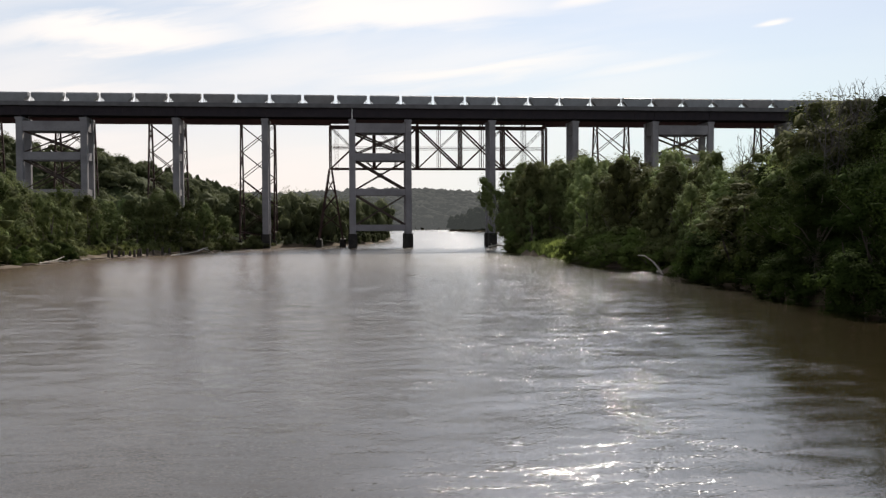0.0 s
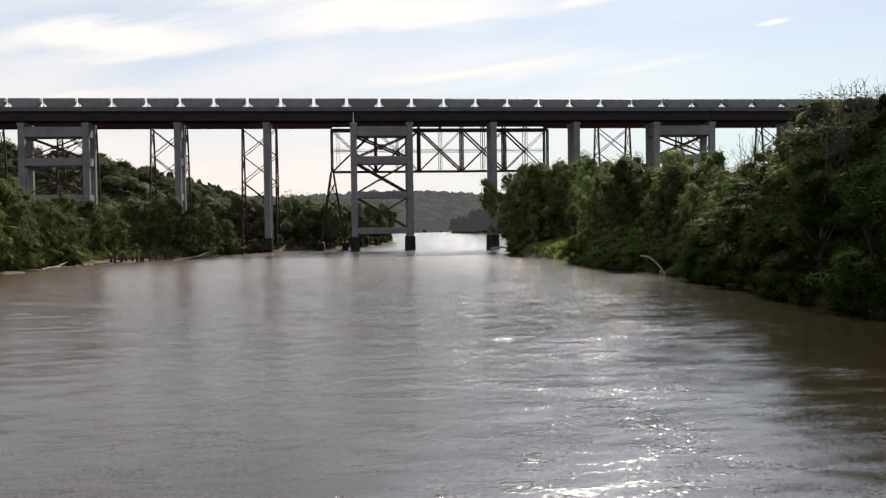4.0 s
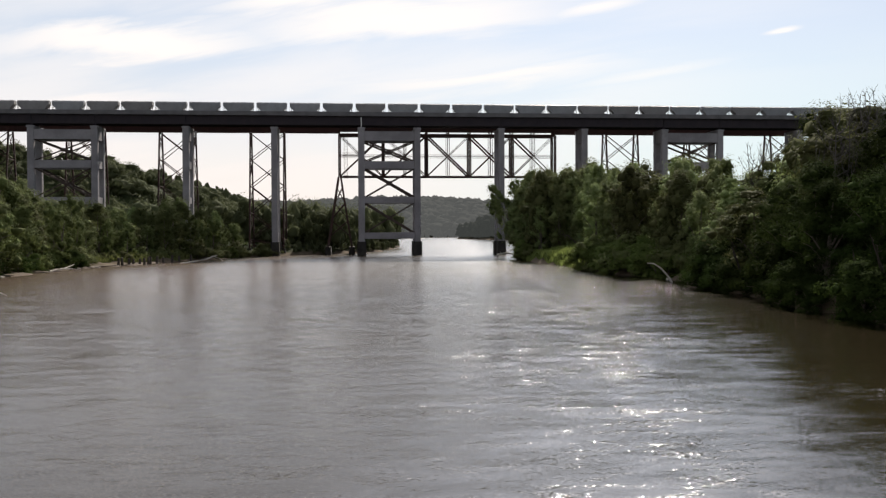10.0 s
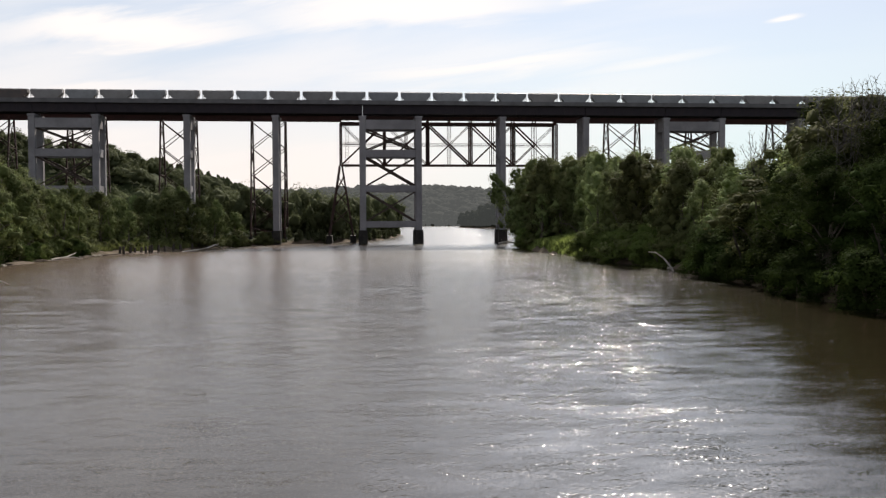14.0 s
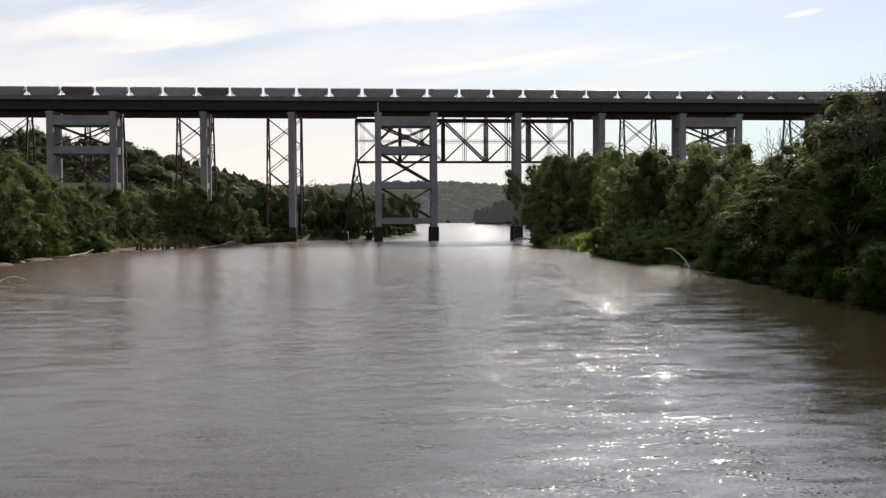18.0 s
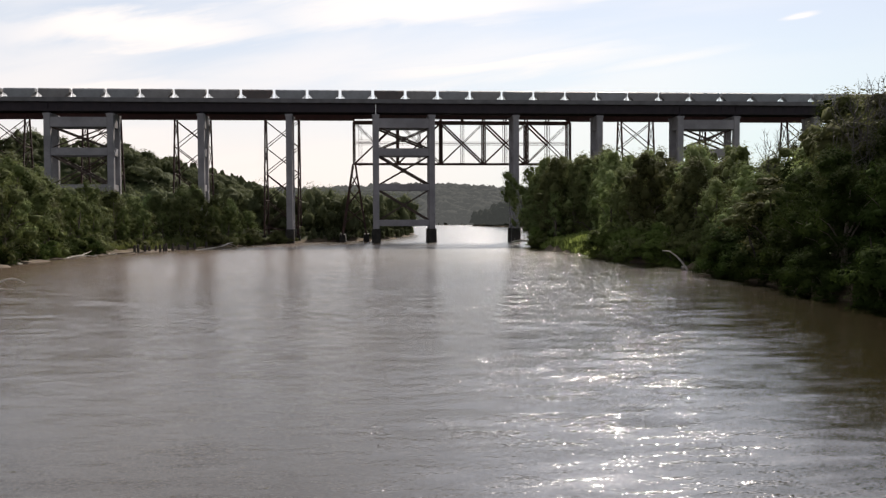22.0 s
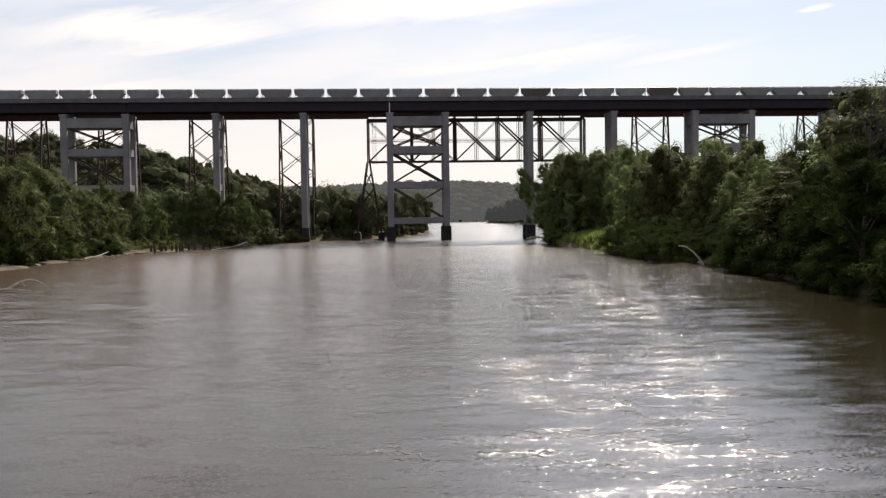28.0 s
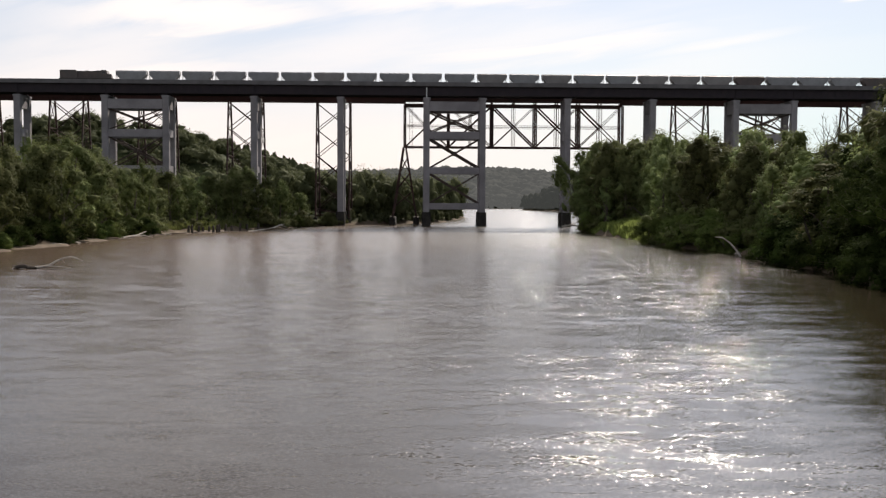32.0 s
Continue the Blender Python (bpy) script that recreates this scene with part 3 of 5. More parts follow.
def land(X, Y):
    """Ground height over the river's level."""
    X, Y = np.asarray(X, float), np.asarray(Y, float)
    wob = 1.6 * np.sin(Y * 0.17 + np.sin(Y * 0.061) * 2) + 0.9 * np.sin(Y * 0.53 + 1.3)
    wob = wob * (Y > 20)
    dl = np.interp(Y, LEFT_Y, LEFT_X) + wob - X
    dr = X - np.interp(Y, RIGHT_Y, RIGHT_X) + 0.8 * wob
    d = np.maximum(dl, dr)
    d = np.where(Y > 1260, np.maximum(d, Y - 1260), d)
    z = np.where(d < 0, np.maximum(-2.5, d * 0.35), 0)
    steep = np.where(dr > dl, 2.2, 0.7)
    z = np.where(d >= 0, 1.9 * smooth(d * steep / 6) + 1.4 * smooth((d - 8) / 40) + 0.25 * np.sin(X * 0.4) * np.sin(Y * 0.33) * smooth(d / 8), z)
    up = 42.0 * smooth((-X - 21 - 120 * (1 - smooth((Y - 385) / 190))) / 155) * (dl > 0)
    up = up * smooth((dl - 10) / 60) + 9 * smooth((-X - 240) / 120)
    up = up * (1 - 0.11 * smooth((-X - 178) / 45))
    up = up + 5.5 * np.exp(-((X + 182) / 26) ** 2 - ((Y - 580) / 90) ** 2)
    up = up + 5 * np.exp(-((X + 134) / 15) ** 2 - ((Y - 570) / 70) ** 2) - 3 * np.exp(-((X + 108) / 12) ** 2 - ((Y - 570) / 70) ** 2)
    up = up + 6 * np.exp(-((X + 100) / 26) ** 2 - ((Y - 610) / 90) ** 2)
    z = z + 2.6 * np.exp(-((X - 67) / 7.5) ** 2 - ((Y - 262) / 30) ** 2) * smooth(dr / 5)
    ur = 20 * smooth((X - 215) / 130)
    far = 44 * smooth((Y - 1230) / 330) * (1 + 0.10 * np.sin(X * 0.0061 + 1) + 0.05 * np.sin(X * 0.019))
    bare = smooth((Y + 60) / 240)
    return z + np.maximum(np.maximum(up, ur) * bare, far)


def axis(stops):
    out = []
    for a, b, s in stops:
        out += list(np.arange(a, b, s))
    return np.array(out + [stops[-1][1]])


def make_ground():
    xs = axis([(-4600, -1000, 300), (-1000, -400, 50), (-400, -150, 12), (-150, 130, 2.5), (130, 400, 12), (400, 1000, 50), (1000, 4600, 300)])
    ys = axis([(-600, -60, 40), (-60, 60, 8), (60, 430, 2.5), (430, 800, 10), (800, 1700, 25), (1700, 4800, 200)])
    X, Y = np.meshgrid(xs, ys)
    Z = land(X, Y)
    nx, ny = len(xs), len(ys)
    co = np.stack([X, Y, Z], -1).reshape(-1, 3)
    i = (np.arange(ny - 1)[:, None] * nx + np.arange(nx - 1)[None]).reshape(-1)
    faces = np.stack([i, i + 1, i + nx + 1, i + nx], -1)
    me = bpy.data.meshes.new("ground")
    me.from_pydata(co.tolist(), [], faces.tolist())
    me.materials.append(SOIL)
    me.polygons.foreach_set("use_smooth", [True] * len(me.polygons))
    tagged(new("ground", me), "brown earth river banks rising to grassy wooded bluffs", "ground", kind="structure")


def make_water():
    g = Geo()
    g.put([(-260, -420, 0), (260, -420, 0), (260, 1420, 0), (-260, 1420, 0)], [(0, 1, 2, 3)])
    me = g.mesh("water")
    me.materials.append(WATER)
    return tagged(new("water", me), "muddy brown river with small glittering ripples", "river", kind="structure")


make_ground()
river = make_water()

# ---- the new concrete and steel viaduct ----
Y_FRONT, Y_REAR = 374.0, 383.2          # column lines
DECK_Y0, DECK_Y1 = 373.4, 384.0
RAIL_Z, CURB_Z, SLAB_Z, GIRDER_Z = 56.45, 57.35, 55.75, 52.1
TRACK_Y = (376.7, 381.0)
BRIDGE_X0, BRIDGE_X1 = -330.0, 330.0
TOWERS = [(-249.5, -226.0), (-123.2, -99.3), (4.0, 26.4), (128.6, 152.3), (255.0, 278.0)]
BENTS = [-318.0, -283.8, -191.6, -157.4, -64.6, -30.3, 60.5, 94.9, 186.6, 220.8, 312.0]
STRUTS = [(45.9, 49.7), (34.8, 37.8), (21.0, 23.5), (6.7, 9.2)]
COL_TOP, COL_W = 51.2, 2.5


def chamfered(cx, cy, w, d, c=0.22):
    x, y = w / 2, d / 2
    pts = [(-x + c, -y), (x - c, -y), (x, -y + c), (x, y - c), (x - c, y), (-x + c, y), (-x, y - c), (-x, -y + c)]
    return [(cx + a, cy + b) for a, b in pts]


def column(parent, x, y, foot, wet):
    z0 = foot
    if wet:
        part("footing", Geo().prism(chamfered(x, y, 3.7, 3.7, 0.35), -2.4, 5.6, chamfered(x, y, 3.4, 3.4, 0.35)), CONCRETE_WET, parent, "dark water-stained concrete footing")
        z0 = 5.6
    part("column", Geo().prism(chamfered(x, y, COL_W, 2.3), z0, COL_TOP - 0.8), CONCRETE, parent)
    part("column_head", Geo().prism(chamfered(x, y, COL_W + 0.5, 2.7), COL_TOP - 0.8, COL_TOP), CONCRETE, parent)


def cross_frame(parent, x, foot):
    """Beams that tie the front and the rear column of one bent."""
    for z0, z1 in STRUTS:
        if z0 > foot + 2:
            part("cross_beam", Geo().box(x - 0.85, Y_FRONT + 1.15, z0, x + 0.85, Y_REAR - 1.15, z1), CONCRETE, parent)
    part("cap_beam", Geo().box(x - 1.0, Y_FRONT + 1.15, 49.7, x + 1.0, Y_REAR - 1.15, 51.35), CONCRETE, parent)


def ground_at(x, y):
    return float(land(x, y)) - 1.0


def make_bent(x):
    foot = min(ground_at(x, Y_FRONT), ground_at(x, Y_REAR))
    wet = foot < 1.0
    th = thing("bridge_pier", 0, 0, 0, "grey concrete two-column bridge pier under the railway deck", "bridge pier", "concrete piers of the viaduct")
    for y in (Y_FRONT, Y_REAR):
        column(th, x, y, foot - 1, wet)
    cross_frame(th, x, foot)


def make_tower(xa, xb):
    foot = min(ground_at(x, y) for x in (xa, xb) for y in (Y_FRONT, Y_REAR))
    wet = foot < 1.0
    th = thing("bridge_tower", 0, 0, 0, "grey concrete four-column bridge tower with struts and steel cross braces", "bridge pier", "concrete piers of the viaduct")
    for x in (xa, xb):
        for y in (Y_FRONT, Y_REAR):
            column(th, x, y, foot - 1, wet)
        cross_frame(th, x, foot)
    for y in (Y_FRONT, Y_REAR):
        levels = [s for s in STRUTS if s[0] > foot + 3]
        for z0, z1 in levels:
            part("strut", Geo().box(xa + COL_W / 2, y - 0.8, z0, xb - COL_W / 2, y + 0.8, z1), CONCRETE, th)
        for (t0, t1), (l0, l1) in zip(levels, levels[1:]):
            a, b = xa + COL_W / 2, xb - COL_W / 2
            part("brace", Geo().beam((a, y - 0.18, t0 + 0.1), (b, y - 0.18, l1 - 0.1), 0.75, 0.3), BRACE, th, "dark brown steel diagonal brace")
            part("brace", Geo().beam((a, y + 0.18, l1 - 0.1), (b, y + 0.18, t0 + 0.1), 0.5, 0.3), BRACE, th, "dark brown steel diagonal brace")
            part("gusset", Geo().box((a + b) / 2 - 0.7, y - 0.36, (t0 + l1) / 2 - 0.7, (a + b) / 2 + 0.7, y + 0.36, (t0 + l1) / 2 + 0.7), BRACE, th)


for bx in BENTS:
    make_bent(bx)
for tx in TOWERS:
    make_tower(*tx)

supports = sorted([BRIDGE_X0 - 2] + BENTS + [x for t in TOWERS for x in t] + [BRIDGE_X1 + 2])


def make_deck():
    th = thing("bridge_deck", 0, 0, 0, "long dark steel girder railway bridge with a grey concrete curb", "railway bridge", kind="")
    g_y = (374.6, 377.6, 380.0, 382.9)
    for xa, xb in zip(supports, supports[1:]):
        for i, y in enumerate(g_y):
            g = Geo()
            g.box(xa + 0.05, y - 0.03, GIRDER_Z + 0.12, xb - 0.05, y + 0.03, SLAB_Z - 0.1)
            g.box(xa + 0.05, y - 0.3, GIRDER_Z, xb - 0.05, y + 0.3, GIRDER_Z + 0.12)
            g.box(xa + 0.05, y - 0.3, SLAB_Z - 0.1, xb - 0.05, y + 0.3, SLAB_Z)
            if i in (0, 3):
                n = max(2, round((xb - xa) / 2.9))
                for k in range(n + 1):
                    x = xa + 0.2 + (xb - xa - 0.4) * k / n
                    g.box(x - 0.02, y - 0.14, GIRDER_Z + 0.12, x + 0.02, y + 0.14, SLAB_Z - 0.1)
            part("girder", g, GIRDER, th)
        for x in (xa + 2, (xa + xb) / 2, xb - 2):
            part("cross_frame", Geo().box(x - 0.1, g_y[0] + 0.05, GIRDER_Z + 0.5, x + 0.1, g_y[3] - 0.05, SLAB_Z - 0.5), GIRDER, th)
    part("deck_slab", Geo().box(BRIDGE_X0, DECK_Y0, SLAB_Z, BRIDGE_X1, DECK_Y1, SLAB_Z + 0.3), CURB, th)
    for y in (DECK_Y0, DECK_Y1 - 0.35):
        x = BRIDGE_X0
        while x < BRIDGE_X1 - 0.1:
            part("curb", Geo().box(x + 0.01, y, SLAB_Z + 0.3, x + 10.99, y + 0.35, CURB_Z), CURB, th)
            x += 11.0
    for x in supports[1:-1]:
        for y in g_y:
            part("bearing", Geo().box(x - 0.35, y - 0.3, 51.35, x + 0.35, y + 0.3, GIRDER_Z), GIRDER, th)


make_deck()


def make_track(y):
    x0, x1 = -1000.0, 900.0
    g = Geo()
    g.put([(x0, y - 1.9, 55.95), (x1, y - 1.9, 55.95), (x1, y - 1.5, 56.22), (x0, y - 1.5, 56.22), (x1, y + 1.5, 56.22), (x0, y + 1.5, 56.22), (x1, y + 1.9, 55.95), (x0, y + 1.9, 55.95)],
          [(0, 1, 2, 3), (3, 2, 4, 5), (5, 4, 6, 7), (7, 6, 1, 0), (0, 3, 5, 7), (1, 6, 4, 2)])
    th = thing("railway_track", 0, 0, 0, "steel railway track on grey ballast across the viaduct", "railway track", "tracks on the viaduct")
    part("ballast_bed", g, BALLAST, th)
    for dy in (-0.755, 0.755):
        part("rail", Geo().extrude_y([(x0, 56.27), (x1, 56.27), (x1, RAIL_Z), (x0, RAIL_Z)], y + dy - 0.035, y + dy + 0.035), RAIL, th)
    ties = Geo()
    x = BRIDGE_X0 + 0.3
    while x < BRIDGE_X1:
        ties.box(x - 0.11, y - 1.3, 56.12, x + 0.11, y + 1.3, 56.28)
        x += 0.62
    tagged(part("sleepers", ties, WOOD_TIE, th), kind="stuff")


for ty in TRACK_Y:
    make_track(ty)


def make_post(x, y):
    th = thing("marker_post", x, y, COL_TOP, "thin white post standing on a concrete column head", "post")
    part("pole", Geo().tube([(0, 0, 0), (0, 0, 3.9)], [0.16, 0.16], 8), WHITE, th)
    part("base_plate", Geo().box(-0.3, -0.3, 0, 0.3, 0.3, 0.08), WHITE, th)


make_post(4.0, 373.0)

# ---- the old steel viaduct behind ----
OLD_Y = 393.4
TRUSS_X0, TRUSS_X1 = -4.9, 86.3
OLD_TOP = 51.0


def leg_y(z, side):
    return OLD_Y + side * (2.6 + 0.135 * (OLD_TOP - z))


def make_old_tower(xa, xb):
    foot = min(ground_at(x, OLD_Y + dy) for x in (xa, xb) for dy in (-9, 9)) + 0.6
    base = max(foot + 2.0, 3.0)
    th = thing("trestle_tower", 0, 0, 0, "rusty riveted steel trestle tower with crossed lattice braces", "trestle tower", "steel towers of the old viaduct")
    for x in (xa, xb):
        for s in (-1, 1):
            y0 = leg_y(base, s)
            part("leg", Geo().beam((x, y0, base - 0.1), (x, leg_y(OLD_TOP, s), OLD_TOP), 0.62, 0.6), RUST, th)
            part("pedestal", Geo().prism(chamfered(x, y0, 2.2, 2.2), foot - 2, base - 0.1, chamfered(x, y0, 1.6, 1.6)), MASONRY, th)
        zs = [OLD_TOP - 0.5]
        while zs[-1] - 11.0 > base + 2:
            zs.append(zs[-1] - 11.0)
        zs.append(base + 0.6)
        for za, zb in zip(zs, zs[1:]):
            part("sway_brace", Geo().beam((x + 0.1, leg_y(za, -1), za), (x + 0.1, leg_y(zb, 1), zb), 0.22, 0.2, (1, 0, 0)), RUST, th)
            part("sway_brace", Geo().beam((x - 0.1, leg_y(za, 1), za), (x - 0.1, leg_y(zb, -1), zb), 0.22, 0.2, (1, 0, 0)), RUST, th)
            part("sway_strut", Geo().beam((x, leg_y(zb, -1), zb), (x, leg_y(zb, 1), zb), 0.3, 0.3, (1, 0, 0)), RUST, th)
    for s in (-1, 1):
        for za, zb in zip(zs, zs[1:]):
            part("brace", Geo().beam((xa, leg_y(za, s) - 0.1, za), (xb, leg_y(zb, s) - 0.1, zb), 0.36, 0.2), RUST, th)
            part("brace", Geo().beam((xb, leg_y(za, s) + 0.1, za), (xa, leg_y(zb, s) + 0.1, zb), 0.30, 0.2), RUST, th)


def make_old_girders(xa, xb):
    th = thing("old_girder_span", 0, 0, 0, "rust-red riveted plate girder span of the old viaduct", "bridge girder", "plate girder spans of the old viaduct")
    for y in (OLD_Y - 2.6, OLD_Y + 2.6):
        g = Geo().box(xa + 0.03, y - 0.04, 51.0, xb - 0.03, y + 0.04, 53.3)
        g.box(xa + 0.03, y - 0.2, 51.0, xb - 0.03, y + 0.2, 51.09).box(xa + 0.03, y - 0.2, 53.2, xb - 0.03, y + 0.2, 53.3)
        n = max(3, round((xb - xa) / 1.8))
        for k in range(n + 1):
            x = xa + 0.1 + (xb - xa - 0.2) * k / n
            g.box(x - 0.04, y - 0.16, 51.09, x + 0.04, y + 0.16, 53.2)
        part("plate_girder", g, RED_GIRDER, th)
    t = Geo()
    x = xa + 0.25
    while x < xb - 0.1:
        t.box(x - 0.12, OLD_Y - 3.4, 53.3, x + 0.12, OLD_Y + 3.4, 53.55)
        x += 0.6
    tagged(part("timber_decking", t, WOOD_TIE, th), kind="stuff")


def make_truss():
    th = thing("truss_span", 0, 0, 0, "dark riveted steel deck truss span over the river", "bridge truss")
    zt, zb = 50.0, 32.6
    n = 5
    w = (TRUSS_X1 - TRUSS_X0) / n
    zm = (zt + zb) / 2
    for y in (OLD_Y - 3.3, OLD_Y + 3.3):
        part("top_chord", Geo().beam((TRUSS_X0, y, zt), (TRUSS_X1, y, zt), 0.95, 0.6), RUST, th)
        part("bottom_chord", Geo().beam((TRUSS_X0, y, zb), (TRUSS_X1, y, zb), 0.62, 0.6), RUST, th)
        for k in range(n + 1):
            x = TRUSS_X0 + w * k
            for dx in (-0.32, 0.32):
                part("post", Geo().beam((x + dx, y, zb), (x + dx, y, zt), 0.50, 0.5), RUST, th)
            lac = Geo()
            for j in range(9):
                za = zb + 0.4 + (zt - zb - 0.8) * j / 9
                zc = zb + 0.4 + (zt - zb - 0.8) * (j + 1) / 9
                s = 1 if j % 2 else -1
                lac.beam((x - 0.3 * s, y - 0.2, za), (x + 0.3 * s, y - 0.2, zc), 0.12, 0.04)
            tagged(part("lacing", lac, RUST, th), kind="stuff")
        for k in range(n):
            xa, xb = TRUSS_X0 + w * k, TRUSS_X0 + w * (k + 1)
            xm = (xa + xb) / 2
            down = k >= 2      # the main diagonal falls to the far side in the later panels
            A = (xa, zt) if down else (xb, zt)
            B = (xb, zb) if down else (xa, zb)
            C = (xa, zb) if down else (xb, zb)
            D = (xb, zt) if down else (xa, zt)
            part("diagonal", Geo().beam((A[0], y, A[1]), (xm, y, zm), 0.66, 0.4), RUST, th)
            part("diagonal", Geo().beam((xm, y, zm), (B[0], y, B[1]), 0.68 if k == 2 else 0.6 if k in (1, 3) else 0.34, 0.4), RUST, th)
            part("sub_diagonal", Geo().beam((C[0], y + 0.1, C[1]), (xm, y + 0.1, zm), 0.36 if k != 2 else 0.5, 0.2), RUST, th)
            for o in (-0.38, 0.38):          # light members are pairs of eye bars
                part("counter", Geo().beam((xm + o, y - 0.1, zm), (D[0] + o, y - 0.1, D[1]), 0.17, 0.2), RUST, th)
                part("sub_post", Geo().beam((xm + o, y, zb), (xm + o, y, zt), 0.19, 0.3), RUST, th)
                part("mid_strut", Geo().beam((xa, y, zm + o), (xb, y, zm + o), 0.13, 0.2), RUST, th)
    for k in range(2 * n + 1):
        x = TRUSS_X0 + w * k / 2
        for z in (zt, zb):
            part("floor_beam", Geo().beam((x, OLD_Y - 3.3, z), (x, OLD_Y + 3.3, z), 0.4, 0.4, (1, 0, 0)), RUST, th)
        for y in (OLD_Y - 3.3, OLD_Y + 3.3):
            part("deck_stub", Geo().box(x - 0.3, y - 0.3, 50.4, x + 0.3, y + 0.3, 51.75), RUST, th)
    for y in (OLD_Y - 2.6, OLD_Y + 2.6):
        part("stringer", Geo().box(TRUSS_X0, y - 0.2, 51.75, TRUSS_X1, y + 0.2, 53.3), RUST, th)
    lx, ly = TRUSS_X0 + 2.6, OLD_Y - 3.75          # caged ladder at the end panel
    for o in (-0.7, 0.7):
        part("ladder_rail", Geo().beam((lx + o, ly, 31.5), (lx + o, ly, 51.4), 0.1, 0.1), RUST, th)
    for k in range(33):
        part("rung", Geo().beam((lx - 0.7, ly, 31.8 + 0.6 * k), (lx + 0.7, ly, 31.8 + 0.6 * k), 0.07, 0.07), RUST, th)
    part("landing", Geo().box(lx - 1.6, ly - 0.5, 41.2, lx + 5.2, ly + 0.4, 41.35), RUST, th)
    for o in (0.55, 1.1):
        part("landing_rail", Geo().beam((lx - 1.6, ly - 0.5, 41.35 + o), (lx + 5.2, ly - 0.5, 41.35 + o), 0.08, 0.08), RUST, th)
    t = Geo()
    x = TRUSS_X0 + 0.3
    while x < TRUSS_X1:
        t.box(x - 0.12, OLD_Y - 3.4, 53.3, x + 0.12, OLD_Y + 3.4, 53.55)
        x += 0.6
    tagged(part("timber_decking", t, WOOD_TIE, th), kind="stuff")


def make_truss_pier(x):
    th = thing("trestle_bent", 0, 0, 0, "narrow rusty steel bent on dark stone piers under the truss", "trestle tower", "steel towers of the old viaduct")
    for s in (-1, 1):
        for dx in (-1, 1):
            part("leg", Geo().beam((x + dx * 0.5, leg_y(32.2, s), 32.2), (x + dx * 4.9, leg_y(3.2, s), 3.2), 0.75, 0.7), RUST, th)
        for za in (28.0, 21.5, 14.0):
            zb = za - 6.3
            wa, wb = 0.5 + (32.2 - za) * 0.153, 0.5 + (32.2 - zb) * 0.153
            part("brace", Geo().beam((x - wa, leg_y(za, s), za), (x + wb, leg_y(zb, s), zb), 0.3, 0.2), RUST, th)
            part("brace", Geo().beam((x + wa, leg_y(za, s), za), (x - wb, leg_y(zb, s), zb), 0.3, 0.2), RUST, th)
    for dx in (-4.9, 4.9):
        part("stone_pier", Geo().prism(chamfered(x + dx, OLD_Y, 3.0, 21, 0.6), -3, 3.3, chamfered(x + dx, OLD_Y, 2.3, 20, 0.6)), MASONRY, th)


make_truss()
make_truss_pier(TRUSS_X0)
make_truss_pier(TRUSS_X1)
PITCH = 36.58
ends_l, ends_r = TRUSS_X0, TRUSS_X1
for i in range(7):
    b, a = TRUSS_X0 - 22.86 - PITCH * i, TRUSS_X0 - 36.58 - PITCH * i
    make_old_girders(b, ends_l)
    make_old_girders(a, b)
    make_old_tower(a, b)
    ends_l = a
    a, b = TRUSS_X1 + 22.4 + PITCH * i, TRUSS_X1 + 36.2 + PITCH * i
    if i < 5:
        make_old_girders(ends_r, a)
        make_old_girders(a, b)
        make_old_tower(a, b)
        ends_r = b

# ---- the train ----
CAR_L, TRAIN_X = 13.05, -2.484
TRAIN_Y = TRACK_Y[0]


def make_bogie(parent, x):
    b = part("bogie", Geo().box(x - 0.25, -1.1, 0.5, x + 0.25, 1.1, 0.85), BOGIE, parent)
    for y in (-1.0, 1.0):
        ring = [(x - 1.15, 0.45), (x - 0.7, 0.36), (x - 0.4, 0.3), (x + 0.4, 0.3), (x + 0.7, 0.36), (x + 1.15, 0.45), (x + 1.1, 0.62), (x + 0.5, 0.82), (x - 0.5, 0.82), (x - 1.1, 0.62)]
        part("side_frame", Geo().extrude_y(ring, y - 0.09, y + 0.09), BOGIE, b)
    for dx in (-0.88, 0.88):
        for y in (-0.755, 0.755):
            part("wheel", Geo().tube([(x + dx, y - 0.07, 0.455), (x + dx, y + 0.07, 0.455)], [0.455, 0.455], 14), BOGIE, b)
    return b


